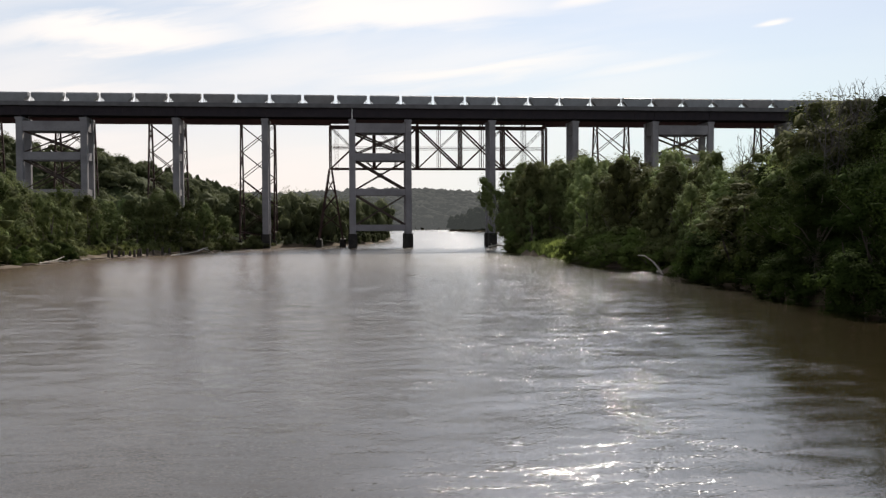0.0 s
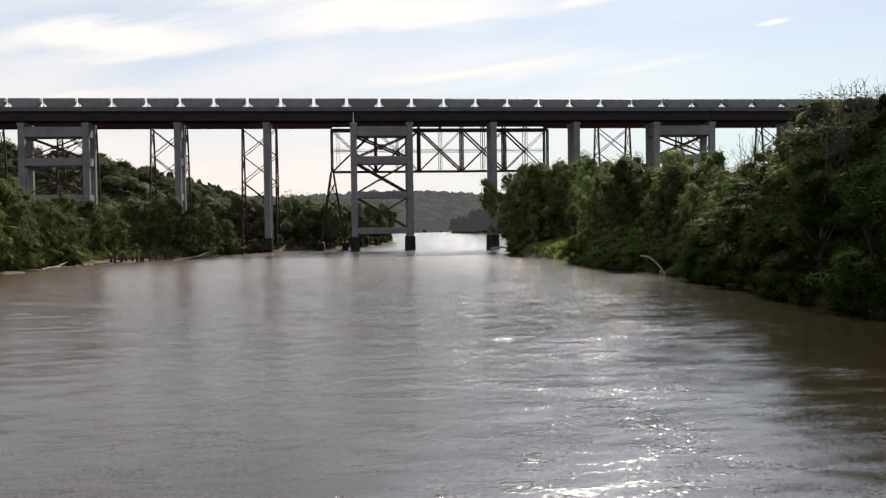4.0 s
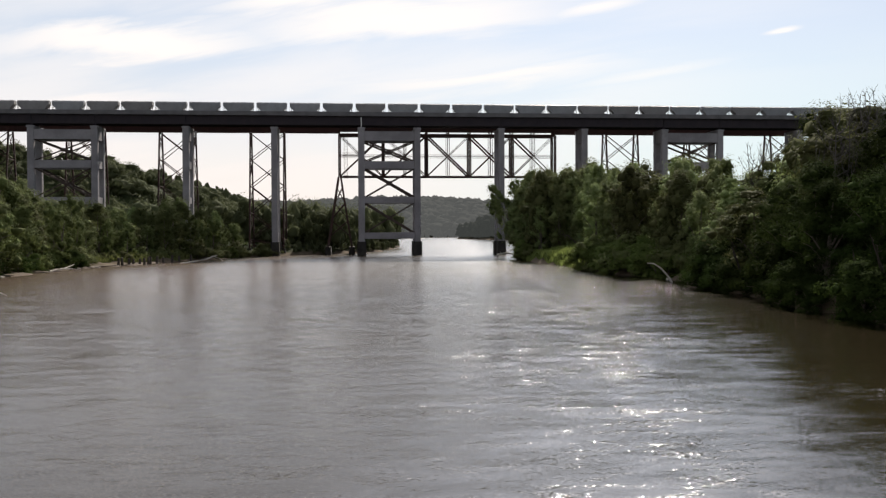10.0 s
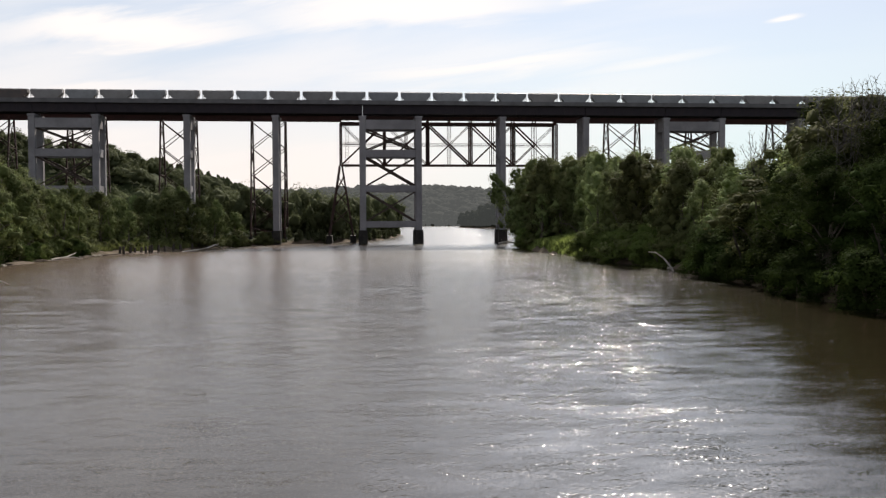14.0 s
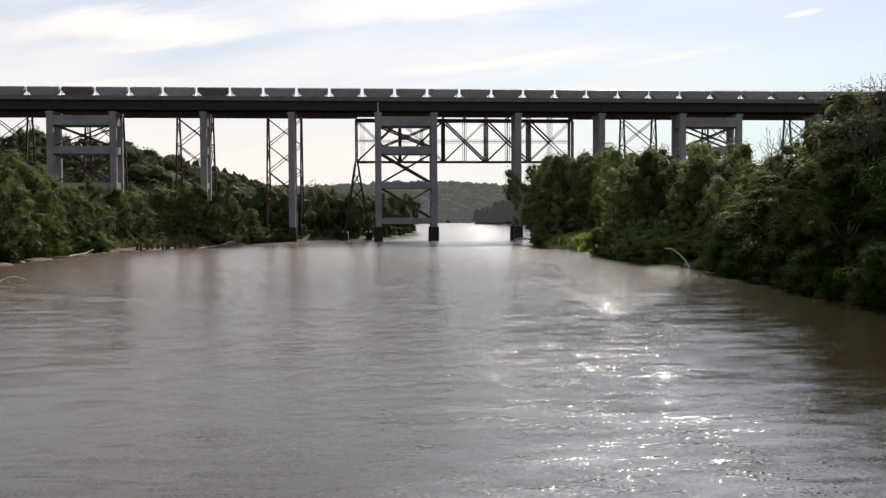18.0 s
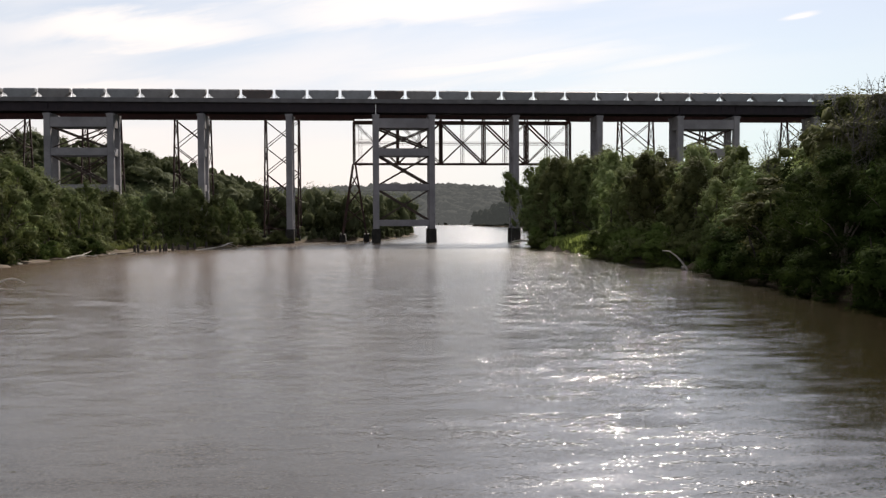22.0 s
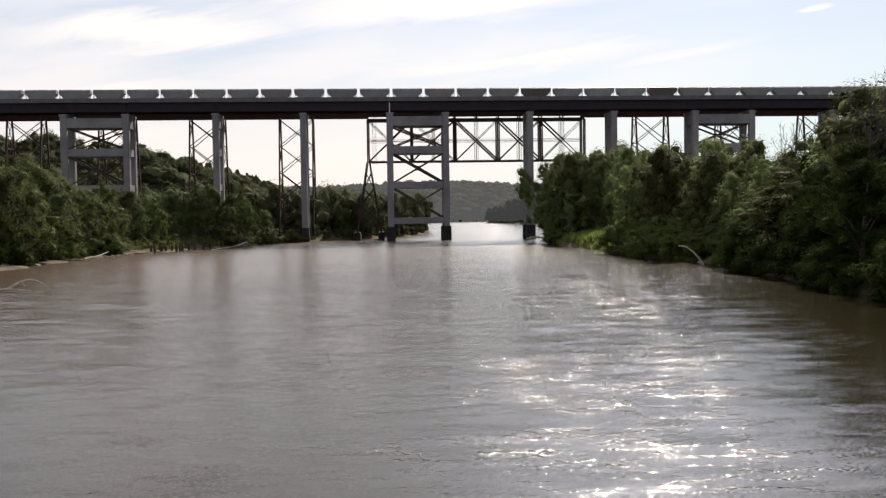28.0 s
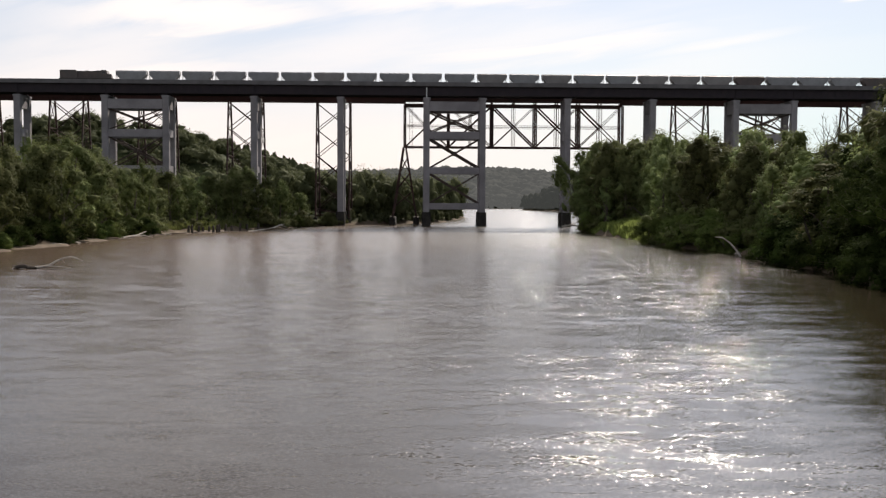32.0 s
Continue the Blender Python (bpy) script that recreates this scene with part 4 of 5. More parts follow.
def make_hopper(paint, label):
    th = thing("hopper_car", 0, TRAIN_Y, RAIL_Z, label, "freight car", "freight cars of the train")
    hx = 5.95
    side = [(-hx, 4.05), (-hx, 3.15), (-hx + 1.55, 1.35), (-hx + 1.75, 1.05), (hx - 1.75, 1.05), (hx - 1.55, 1.35), (hx, 3.15), (hx, 4.05)]
    g = Geo()
    g.extrude_y(side, -1.55, 1.55)
    part("body", g, paint, th)
    roof = Geo()
    ring = [(-1.57, 4.05), (-1.35, 4.42), (-0.8, 4.58), (0.8, 4.58), (1.35, 4.42), (1.57, 4.05)]
    k = len(ring)
    vs = [(-hx, y, z) for y, z in ring] + [(hx, y, z) for y, z in ring]
    roof.put(vs, [tuple(range(k)), tuple(range(2 * k - 1, k - 1, -1))] + [(i, k + i, k + (i + 1) % k, (i + 1) % k) for i in range(k)])
    part("roof", roof, paint, th)
    part("side_sill", Geo().box(-6.05, -1.5, 1.02, 6.05, -1.38, 1.24).box(-6.05, 1.38, 1.02, 6.05, 1.5, 1.24), paint, th)
    part("centre_sill", Geo().box(-6.15, -0.25, 0.8, 6.15, 0.25, 1.1), BOGIE, th)
    for x in (-2.1, 2.1):
        part("hopper_bay", Geo().prism([(x - 0.6, -0.7), (x + 0.6, -0.7), (x + 0.6, 0.7), (x - 0.6, 0.7)], 0.3, 1.06, [(x - 1.9, -1.45), (x + 1.9, -1.45), (x + 1.9, 1.45), (x - 1.9, 1.45)]), paint, th)
    for s in (-1, 1):
        part("coupler", Geo().box(min(s * 6.1, s * 6.53), -0.14, 0.75, max(s * 6.1, s * 6.53), 0.14, 1.0), BOGIE, th)
        part("end_platform", Geo().box(min(s * 4.6, s * 6.12), -1.5, 1.1, max(s * 4.6, s * 6.12), 1.5, 1.2), paint, th)
        lad = Geo()
        for y in (-1.48, -1.05):
            lad.box(s * 5.9 - 0.04, y - 0.03, 1.2, s * 5.9 + 0.04, y + 0.03, 3.6)
        for j in range(6):
            lad.box(s * 5.9 - 0.03, -1.48, 1.5 + j * 0.36, s * 5.9 + 0.03, -1.05, 1.55 + j * 0.36)
        part("ladder", lad, paint, th)
        for y in (-1.3, 1.3):
            part("end_post", Geo().beam((s * 5.2, y, 1.15), (s * 5.75, y, 3.2), 0.14, 0.14), paint, th)
        make_bogie(th, s * 4.55)
    walkw = Geo().box(-5.9, -0.75, 4.66, 5.9, -0.4, 4.7).box(-5.9, 0.4, 4.66, 5.9, 0.75, 4.7)
    part("roof_walk", walkw, paint, th)
    for x in np.linspace(-4.6, 4.6, 5):
        part("hatch", Geo().tube([(x, 0, 4.56), (x, 0, 4.68)], [0.36, 0.36], 10), paint, th)
    return th


def make_locomotive():
    th = thing("locomotive", 0, TRAIN_Y, RAIL_Z, "dark weathered diesel locomotive pushing at the tail of the train", "locomotive")
    part("frame", Geo().box(-10.6, -1.5, 1.05, 10.6, 1.5, 1.5), BOGIE, th)
    part("fuel_tank", Geo().prism([(-2.6, -1.2), (2.6, -1.2), (2.6, 1.2), (-2.6, 1.2)], 0.35, 1.05, [(-2.8, -1.4), (2.8, -1.4), (2.8, 1.4), (-2.8, 1.4)]), BOGIE, th)
    part("radiator_hood", Geo().extrude_y([(-10.3, 1.5), (-3.4, 1.5), (-3.4, 4.25), (-4.2, 4.72), (-9.9, 4.72), (-10.3, 4.3)], -1.45, 1.45), LOCO, th)
    part("engine_hood", Geo().box(-3.4, -1.0, 1.5, 3.9, 1.0, 4.35), LOCO, th)
    part("inverter_box", Geo().box(3.9, -1.35, 1.5, 5.8, 1.35, 4.5), LOCO, th)
    cab = part("cab", Geo().extrude_y([(5.8, 1.5), (8.3, 1.5), (8.3, 3.3), (8.05, 4.5), (7.8, 4.68), (6.0, 4.68), (5.8, 4.5)], -1.5, 1.5), LOCO, th)
    for y in (-1.515, 1.485):
        part("side_window", Geo().box(6.3, y, 3.3, 7.6, y + 0.03, 4.1), GLASS, cab)
    part("nose", Geo().prism([(8.3, -1.1), (9.9, -0.8), (9.9, 0.8), (8.3, 1.1)], 1.5, 3.2, [(8.3, -1.1), (9.6, -0.75), (9.6, 0.75), (8.3, 1.1)]), LOCO, th)
    part("exhaust_stack", Geo().box(-0.6, -0.35, 4.35, 0.6, 0.35, 4.6), BOGIE, th)
    rail_ = Geo()
    for y in (-1.42, 1.42):
        for x in np.linspace(-3.2, 5.6, 8):
            rail_.beam((x, y, 1.5), (x, y, 2.5), 0.04, 0.04)
        rail_.beam((-3.3, y, 2.5), (5.7, y, 2.5), 0.045, 0.045)
    part("handrail", rail_, LOCO, th)
    for x in (-7.0, 7.0):
        b = part("truck", Geo().box(x - 2.1, -1.2, 0.5, x + 2.1, 1.2, 0.95), BOGIE, th)
        for dx in (-1.85, 0, 1.85):
            for y in (-0.755, 0.755):
                part("wheel", Geo().tube([(x + dx, y - 0.07, 0.52), (x + dx, y + 0.07, 0.52)], [0.52, 0.52], 16), BOGIE, b)
    for s in (-1, 1):
        part("coupler", Geo().box(min(s * 10.6, s * 11.0), -0.14, 0.75, max(s * 10.6, s * 11.0), 0.14, 1.0), BOGIE, th)
    return th


train = []          # (object, place along the track at 0 s)


def make_train():
    kinds = [make_hopper(CAR_GREY, "grey covered hopper car with sloped ends rolling on the viaduct"),
             make_hopper(CAR_TAN, "tan-grey covered hopper car with sloped ends rolling on the viaduct"),
             make_hopper(CAR_DARK, "dark brown covered hopper car with sloped ends rolling on the viaduct")]
    rng = random.Random(5)
    used = set()
    for k in range(-52, 25):
        kind = 2 if k in (-33, -29) else 1 if (k == -35 or rng.random() < 0.25) else 0
        x = TRAIN_X + CAR_L * (k + 0.5)
        if kind not in used:
            used.add(kind)
            ob = kinds[kind]
        else:
            ob = copy_thing(kinds[kind], pose(0, TRAIN_Y, RAIL_Z))
        train.append((ob, x))
    train.append((make_locomotive(), TRAIN_X + CAR_L * -52 - 11.1))


make_train()


# ---- trees ----
def leaves_at(C, out, size, rng, wild=0.17, long=1.0):
    """Three-sided leaves at the centres C that face roughly along out."""
    n = len(C)
    nrm = out / (np.linalg.norm(out, axis=1)[:, None] + 1e-6) + wild * rng.normal(size=(n, 3))
    nrm /= np.linalg.norm(nrm, axis=1)[:, None]
    a = np.cross(nrm, rng.normal(size=(n, 3)))
    a /= np.linalg.norm(a, axis=1)[:, None]
    b = np.cross(nrm, a)
    s = (size * rng.uniform(0.6, 1.3, n))[:, None]
    a, b = a * s * 0.62 * long, b * s * 0.45
    return np.stack([C - a * 0.7 - b, C - a * 0.5 + b, C + a], 1)


def crown_points(rng, clumps, leaves, z0, z1, radius, shape, ragged=0.38, tall=0.9):
    """Leaf centres in uneven clumps between heights z0 and z1; shape(u) gives the outline from bottom to top."""
    u = rng.beta(1.25, 1.15, clumps)
    th = rng.uniform(0, 2 * np.pi, clumps)
    lob = 1 + ragged * np.sin(th * 3 + u * 5 + rng.uniform(0, 6)) + ragged * 0.6 * np.sin(th * 5 - u * 9 + rng.uniform(0, 6))
    r = radius * shape(u) * lob * np.sqrt(rng.uniform(0.25, 1.0, clumps))
    cc = np.stack([r * np.cos(th), r * np.sin(th), z0 + (z1 - z0) * u], 1)
    cr = (radius * rng.uniform(0.20, 0.40, clumps))[:, None] * np.array([1, 1, tall])
    k = rng.integers(0, clumps, leaves)
    d = rng.normal(size=(leaves, 3))
    d /= np.linalg.norm(d, axis=1)[:, None]
    P = cc[k] + d * cr[k] * (0.5 + 0.75 * rng.beta(1.9, 1.7, leaves))[:, None]
    mid = np.array([0, 0, z0 + (z1 - z0) * 0.4])
    return P, cc, cr, 0.55 * d + 0.9 * (P - mid) / np.array([radius, radius, (z1 - z0) * 0.55]) + np.array([0, 0, 0.2])


def round_top(u):
    return np.sqrt(np.clip(1 - (2 * u - 0.85) ** 2 * 0.85, 0.05, 1)) * (0.75 + 0.25 * (u < 0.6))


def tall_top(u):
    return np.clip(0.55 + 0.6 * u - 1.0 * u ** 3, 0.12, 1)


def skirt(u):
    return np.clip(1.0 - 0.75 * u ** 1.6, 0.1, 1)


def make_tree(name, seed, h, radius, z0, shape, mat, clumps, leaves, size, label, limbs=8, category="tree", group="trees on the river bank", tall=0.9, inner=0.5):
    rng = np.random.default_rng(seed)
    th = thing(name, 0, 0, -300, label, category, group)
    P, cc, cr, out = crown_points(rng, int(clumps * 0.62), leaves, z0, h, radius, shape, tall=tall)
    P[:, 2] = np.maximum(P[:, 2], 0.15)
    core = clump_cores(cc, cr * inner, rng, 1, 0.2)
    core[0][:, 2] = np.maximum(core[0][:, 2], 0.1)
    part("crown", leaf_mesh("crown", leaves_at(P, out, size, rng), mat, core), mat, th)
    lean = rng.normal(size=2) * 0.03 * h
    zt = h * 0.82
    pts = [(lean[0] * s * s + 0.12 * math.sin(5 * s + seed), lean[1] * s * s, -0.8 + (zt + 0.8) * s) for s in np.linspace(0, 1, 6)]
    r0 = 0.018 * h + 0.06
    part("trunk", Geo().tube(pts, [r0 * (1.25 - 1.1 * s) for s in np.linspace(0, 1, 6)], 8), BARK, th)
    order = np.argsort(-np.hypot(cc[:, 0], cc[:, 1]))[:limbs * 3:3]
    for j in order:
        e = cc[j]
        s = float(np.clip((e[2] / h) * 0.62, 0.12, 0.75))
        k = s * 5
        i = min(int(k), 4)
        a = Vector(pts[i]).lerp(Vector(pts[i + 1]), k - i)
        b = Vector(e)
        m = a.lerp(b, 0.5) + Vector((0, 0, 0.06 * h))
        part("limb", Geo().tube([a, m, b], [r0 * 0.42, r0 * 0.26, r0 * 0.08], 5), BARK, th)
    return th


def make_dead_tree(seed, h):
    rng = random.Random(seed)
    th = thing("dead_tree", 0, 0, -300, "bare grey dead tree top with thin twigs", "tree", "trees on the river bank")
    pts = [Vector((0.1 * math.sin(i), 0.1 * math.cos(i * 2), -0.5 + (h * 0.8 + 0.5) * i / 5)) for i in range(6)]
    part("trunk", Geo().tube(pts, [0.2 * (1.1 - i / 5.5) for i in range(6)], 7), TWIG, th)
    for j in range(20):
        s = rng.uniform(0.55, 1.0)
        i = min(int(s * 5), 4)
        a = pts[i].lerp(pts[i + 1], s * 5 - i)
        g = rng.uniform(0, 6.28)
        l = h * rng.uniform(0.07, 0.17)
        out = Vector((math.cos(g), math.sin(g), 0))
        line = [a, a + out * l * 0.38 + Vector((0, 0, l * 0.22)), a + out * l * 0.62 + Vector((0, 0, l * 0.62)), a + out * l * rng.uniform(0.5, 0.85) + Vector((0, 0, l * 1.1))]
        g1 = Geo().tube(line, [0.055, 0.04, 0.028, 0.014], 5)
        for q in range(7):
            k = rng.randrange(1, 3)
            c = line[k].lerp(line[k + 1], rng.random())
            d = c + Vector((rng.uniform(-0.8, 0.8), rng.uniform(-0.8, 0.8), rng.uniform(0.5, 1.3))) * (l * 0.33)
            g1.tube([c, c.lerp(d, 0.5) + Vector((rng.uniform(-0.1, 0.1), 0, 0.05)), d], [0.02, 0.016, 0.009], 4)
        part("limb", g1, TWIG, th)
    return th


LABELS = {"cottonwood": "tall leafy green cottonwood tree on the river bank", "willow": "broad grey-green willow tree leaning over the river bank",
          "maple": "tall maple tree with shade-darkened leaves overhanging the river", "elder": "rounded light green box elder tree by the water", "shrub": "low dense green shrub at the water's edge", "vine": "vine-covered green thicket hanging over the bank"}
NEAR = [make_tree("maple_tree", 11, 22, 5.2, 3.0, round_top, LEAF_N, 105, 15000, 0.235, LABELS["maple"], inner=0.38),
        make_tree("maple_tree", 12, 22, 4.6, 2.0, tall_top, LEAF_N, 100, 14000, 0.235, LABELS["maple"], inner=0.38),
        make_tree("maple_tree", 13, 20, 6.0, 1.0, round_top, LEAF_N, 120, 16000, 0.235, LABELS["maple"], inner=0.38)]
MID = [make_tree("cottonwood_tree", 21, 22, 5.0, 3.0, round_top, LEAF_A, 95, 5600, 0.34, LABELS["cottonwood"], 6, tall=1.35),
       make_tree("cottonwood_tree", 22, 22, 4.2, 2.0, tall_top, LEAF_A, 90, 5100, 0.34, LABELS["cottonwood"], 6, tall=1.35),
       make_tree("willow_tree", 23, 18, 5.6, 1.0, round_top, LEAF_B, 100, 6100, 0.34, LABELS["willow"], 6),
       make_tree("cottonwood_tree", 24, 20, 5.4, 1.5, skirt, LEAF_A, 95, 5600, 0.34, LABELS["cottonwood"], 6),
       make_tree("willow_tree", 25, 17, 4.6, 0.8, tall_top, LEAF_B, 90, 5100, 0.34, LABELS["willow"], 6, tall=1.35)]
LIGHT = [make_tree("box_elder_tree", 51, 18, 5.6, 1.0, round_top, LEAF_D, 70, 5600, 0.34, LABELS["elder"], 6),
         make_tree("box_elder_tree", 52, 16, 5.0, 0.6, skirt, LEAF_D, 65, 5100, 0.34, LABELS["elder"], 6),
         make_tree("box_elder_tree", 53, 20, 5.0, 2.0, tall_top, LEAF_D, 65, 5100, 0.34, LABELS["elder"], 6, tall=1.35)]
SHRUB = [make_tree("shrub", 31, 4.5, 3.0, 0.1, skirt, LEAF_B, 45, 3200, 0.32, LABELS["shrub"], 4, "shrub", "shrubs along the water"),
         make_tree("vine_thicket", 32, 5.5, 3.4, 0.1, skirt, LEAF_C, 50, 4200, 0.32, LABELS["vine"], 4, "shrub", "shrubs along the water"),
         make_tree("shrub", 33, 5.0, 3.2, 0.1, skirt, LEAF_N, 48, 4800, 0.23, "shrub with shade-darkened leaves overhanging the river edge", 4, "shrub", "shrubs along the water", inner=0.4)]
DEAD = make_dead_tree(4, 20)
originals = set()


def plant(model, x, y, height, base_h, turn, wide=1.0, lean=0.0):
    s = height / base_h
    m = pose(x, y, float(land(x, y)) - 0.15, 0, lean, 0) @ pose(0, 0, 0, 0, 0, turn) @ Matrix.Diagonal((s * wide, s * wide, s, 1))
    if model not in originals:
        originals.add(model)
        model.matrix_basis = m
        return model
    k = model.matrix_basis.to_scale()
    return copy_thing(model, m @ Matrix.Diagonal((1 / k.x, 1 / k.y, 1 / k.z, 1)))


HEIGHT = {}
for mods, hs in ((NEAR, (22, 22, 20)), (MID, (22, 22, 18, 20, 17)), (SHRUB, (4.5, 5.5, 5.0)), ([DEAD], (20,)), (LIGHT, (18, 16, 20))):
    for mod, hh in zip(mods, hs):
        HEIGHT[mod] = hh


# banks' tree tops fitted to the camera's view: rise per metre, by bearing x / y
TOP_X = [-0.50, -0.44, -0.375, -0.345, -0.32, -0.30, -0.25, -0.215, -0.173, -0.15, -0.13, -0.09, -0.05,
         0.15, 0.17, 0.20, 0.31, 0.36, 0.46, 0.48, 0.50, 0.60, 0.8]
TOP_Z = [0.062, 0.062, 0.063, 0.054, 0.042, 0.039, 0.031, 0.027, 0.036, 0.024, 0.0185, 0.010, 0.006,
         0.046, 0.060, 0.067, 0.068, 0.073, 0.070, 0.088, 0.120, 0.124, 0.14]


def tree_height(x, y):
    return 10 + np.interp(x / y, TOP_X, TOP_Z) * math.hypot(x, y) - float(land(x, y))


def shore_right(y):
    """Where the right bank meets the water."""
    wob = 1.6 * math.sin(y * 0.17 + math.sin(y * 0.061) * 2) + 0.9 * math.sin(y * 0.53 + 1.3)
    return float(np.interp(y, RIGHT_Y, RIGHT_X)) - 0.8 * wob


def right_bank():
    rng = random.Random(41)
    for off, step in ((5.5, 7.4), (13, 7.8), (24, 12.0)):
        y = 72 + rng.uniform(0, 4)
        while y < 342 - off * 0.5:
            x = np.interp(y, RIGHT_Y, RIGHT_X) + off + rng.uniform(-1.8, 1.8)
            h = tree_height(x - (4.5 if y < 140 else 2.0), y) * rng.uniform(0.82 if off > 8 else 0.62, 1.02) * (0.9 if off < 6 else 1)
            if 232 < y < 300 and off < 16:
                if off < 8:
                    y += 5
                    continue
                x += 5
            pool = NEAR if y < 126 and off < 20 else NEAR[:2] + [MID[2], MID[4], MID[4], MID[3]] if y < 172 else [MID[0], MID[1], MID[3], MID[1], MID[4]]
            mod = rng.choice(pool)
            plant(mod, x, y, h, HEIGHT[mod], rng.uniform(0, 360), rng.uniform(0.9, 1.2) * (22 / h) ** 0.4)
            y += step * rng.uniform(0.75, 1.25)
    for x, y, h, k in ((64.0, 336, 30, 0), (63.6, 333, 22, 2), (65.5, 345, 30, 1), (62.0, 326, 29, 3), (65.5, 318, 29, 1), (64.5, 331, 32, 0), (68.0, 335, 33, 3), (69.5, 324, 32, 0)):
        plant(MID[k], x, y, h - 3, HEIGHT[MID[k]], x * 31, 0.95)
    for k in range(15):
        y = 230 + 5.6 * k
        x = np.interp(y, RIGHT_Y, RIGHT_X) + 15.5 + rng.uniform(-1.5, 1.5)
        mod = rng.choice([MID[0], MID[1], MID[3], MID[2]])
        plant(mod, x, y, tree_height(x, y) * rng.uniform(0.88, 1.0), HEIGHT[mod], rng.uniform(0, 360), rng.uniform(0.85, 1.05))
    plant(MID[0], 64.0, 340, 28, HEIGHT[MID[0]], 40, 0.8, -27)
    plant(MID[1], 63.5, 338, 28, HEIGHT[MID[1]], 130, 0.9, -8)
    for x, y, h in ((59.6, 213, 4.6), (59.4, 207, 5.6), (60.4, 201, 6.6), (62.2, 195, 6.8), (63.4, 190, 6.0), (64.2, 184, 5.0)):
        plant(SHRUB[1], x, y, h, HEIGHT[SHRUB[1]], x * 50, 1.15)
    plant(DEAD, 59.6, 206, 6.0, 20, 15, 1.6)
    y = 76
    while y < 326:
        x = shore_right(y) + rng.uniform(-0.3, 1.9)
        # shade-dark leaves stand in for shadow under the overhanging bank
        mod = SHRUB[1] if rng.random() < 0.6 and y > 180 else SHRUB[2] if y < 180 else SHRUB[0]
        open_bank = 228 < y < 300
        if 158 < y < 214:
            x += 1.6
        if 160 < y < 179:
            y += 3
            continue
        if not open_bank or rng.random() < 0.12:
            plant(mod, x, y, rng.uniform(1.2, 2.0) if open_bank else rng.uniform(3.0, 7.5), HEIGHT[mod], rng.uniform(0, 360), 1.7 if open_bank else 1.1)
        y += rng.uniform(2.2, 4.2)


def left_bank():
    rng = random.Random(43)
    for off, step in ((6, 7.6), (14, 8.2), (26, 12.0)):
        y = 172 + rng.uniform(0, 4)
        while y < 366:
            x = np.interp(y, LEFT_Y, LEFT_X) - off + rng.uniform(-2, 2) - (6 if 268 < y < 325 else 0)
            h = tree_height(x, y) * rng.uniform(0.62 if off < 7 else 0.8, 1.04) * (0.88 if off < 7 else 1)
            mod = rng.choice(LIGHT + LIGHT + [MID[2], MID[4], MID[0]])
            plant(mod, x, y, h, HEIGHT[mod], rng.uniform(0, 360), rng.uniform(0.85, 1.15))
            y += step * rng.uniform(0.75, 1.25)
    y = 175
    while y < 378:
        open_bank = 268 < y < 325
        x = np.interp(y, LEFT_Y, LEFT_X) - rng.uniform(1.5, 4.0) - (4 if open_bank else 0)
        # shade-dark leaves stand in for shade at the feet of the trees
        mod = (SHRUB[2] if y < 262 else SHRUB[0]) if rng.random() < 0.8 else SHRUB[1]
        plant(mod, x, y, rng.uniform(1.2, 3.0) if open_bank else rng.uniform(2.5, 5.5), HEIGHT[mod], rng.uniform(0, 360), 1.2)
        y += rng.uniform(2.5, 4.5)


right_bank()
left_bank()
for dx, dy, dh in ((71.5, 161, 25.0), (74, 164, 24.5), (76.5, 164, 25), (65.5, 121, 27.5), (68, 122, 28.0), (70.5, 122, 28.3), (72.5, 123, 29), (75, 124, 29.4)):
    plant(DEAD, dx, dy, dh, 20, dx * 7)


def woods(name, label, spots, per, size, seed, mat=None, lobes=5, level=1, fill=0.6):
    """Distant trees, each of several leafy lobes, all in one mesh. spots: rows of x, y, height, radius."""
    mat = mat or LEAF_FAR
    rng = np.random.default_rng(seed)
    S = np.array(spots)
    n = len(S)
    foot = np.stack([S[:, 0], S[:, 1], land(S[:, 0], S[:, 1])], 1)
    C, R = [], []
    for j in range(lobes):
        if j == 0:
            ring, z, r, tall = 0.0, 0.66, 0.66, 0.31
        elif j == 1:
            ring, z, r, tall = 0.0, 0.28, 0.86, 0.30
        else:
            ring, z, r, tall = 0.52, rng.uniform(0.36, 0.62, n), rng.uniform(0.44, 0.62, n), rng.uniform(0.2, 0.3, n)
        g = 2 * np.pi * j / max(lobes - 2, 1) + rng.uniform(0, 2.2, n)
        if lobes == 1:
            z, r, tall = 0.5, 0.9, 0.5
        C.append(foot + np.stack([ring * S[:, 3] * np.cos(g), ring * S[:, 3] * np.sin(g), z * S[:, 2]], 1))
        R.append(np.stack([r * S[:, 3], r * S[:, 3], tall * S[:, 2]], 1))
    C, R = np.concatenate(C), np.concatenate(R)
    k = rng.integers(0, len(C), per * n)
    d = rng.normal(size=(per * n, 3)) + np.array([0, -0.15, 0.35])
    d /= np.linalg.norm(d, axis=1)[:, None]
    P = C[k] + R[k] * d * (0.62 + 0.6 * rng.beta(1.7, 1.9, per * n))[:, None]
    away = P - (foot + np.array([0, 0, 0.4]) * S[:, 2:3])[k % n]
    me = leaf_mesh(name, leaves_at(P, 0.6 * d + 0.9 * away / S[k % n][:, [3, 3, 2]], size, rng, 0.2), mat, clump_cores(C, R * fill, rng, level, 0.2))
    return tagged(new(name, me), label, "woods", kind="stuff")


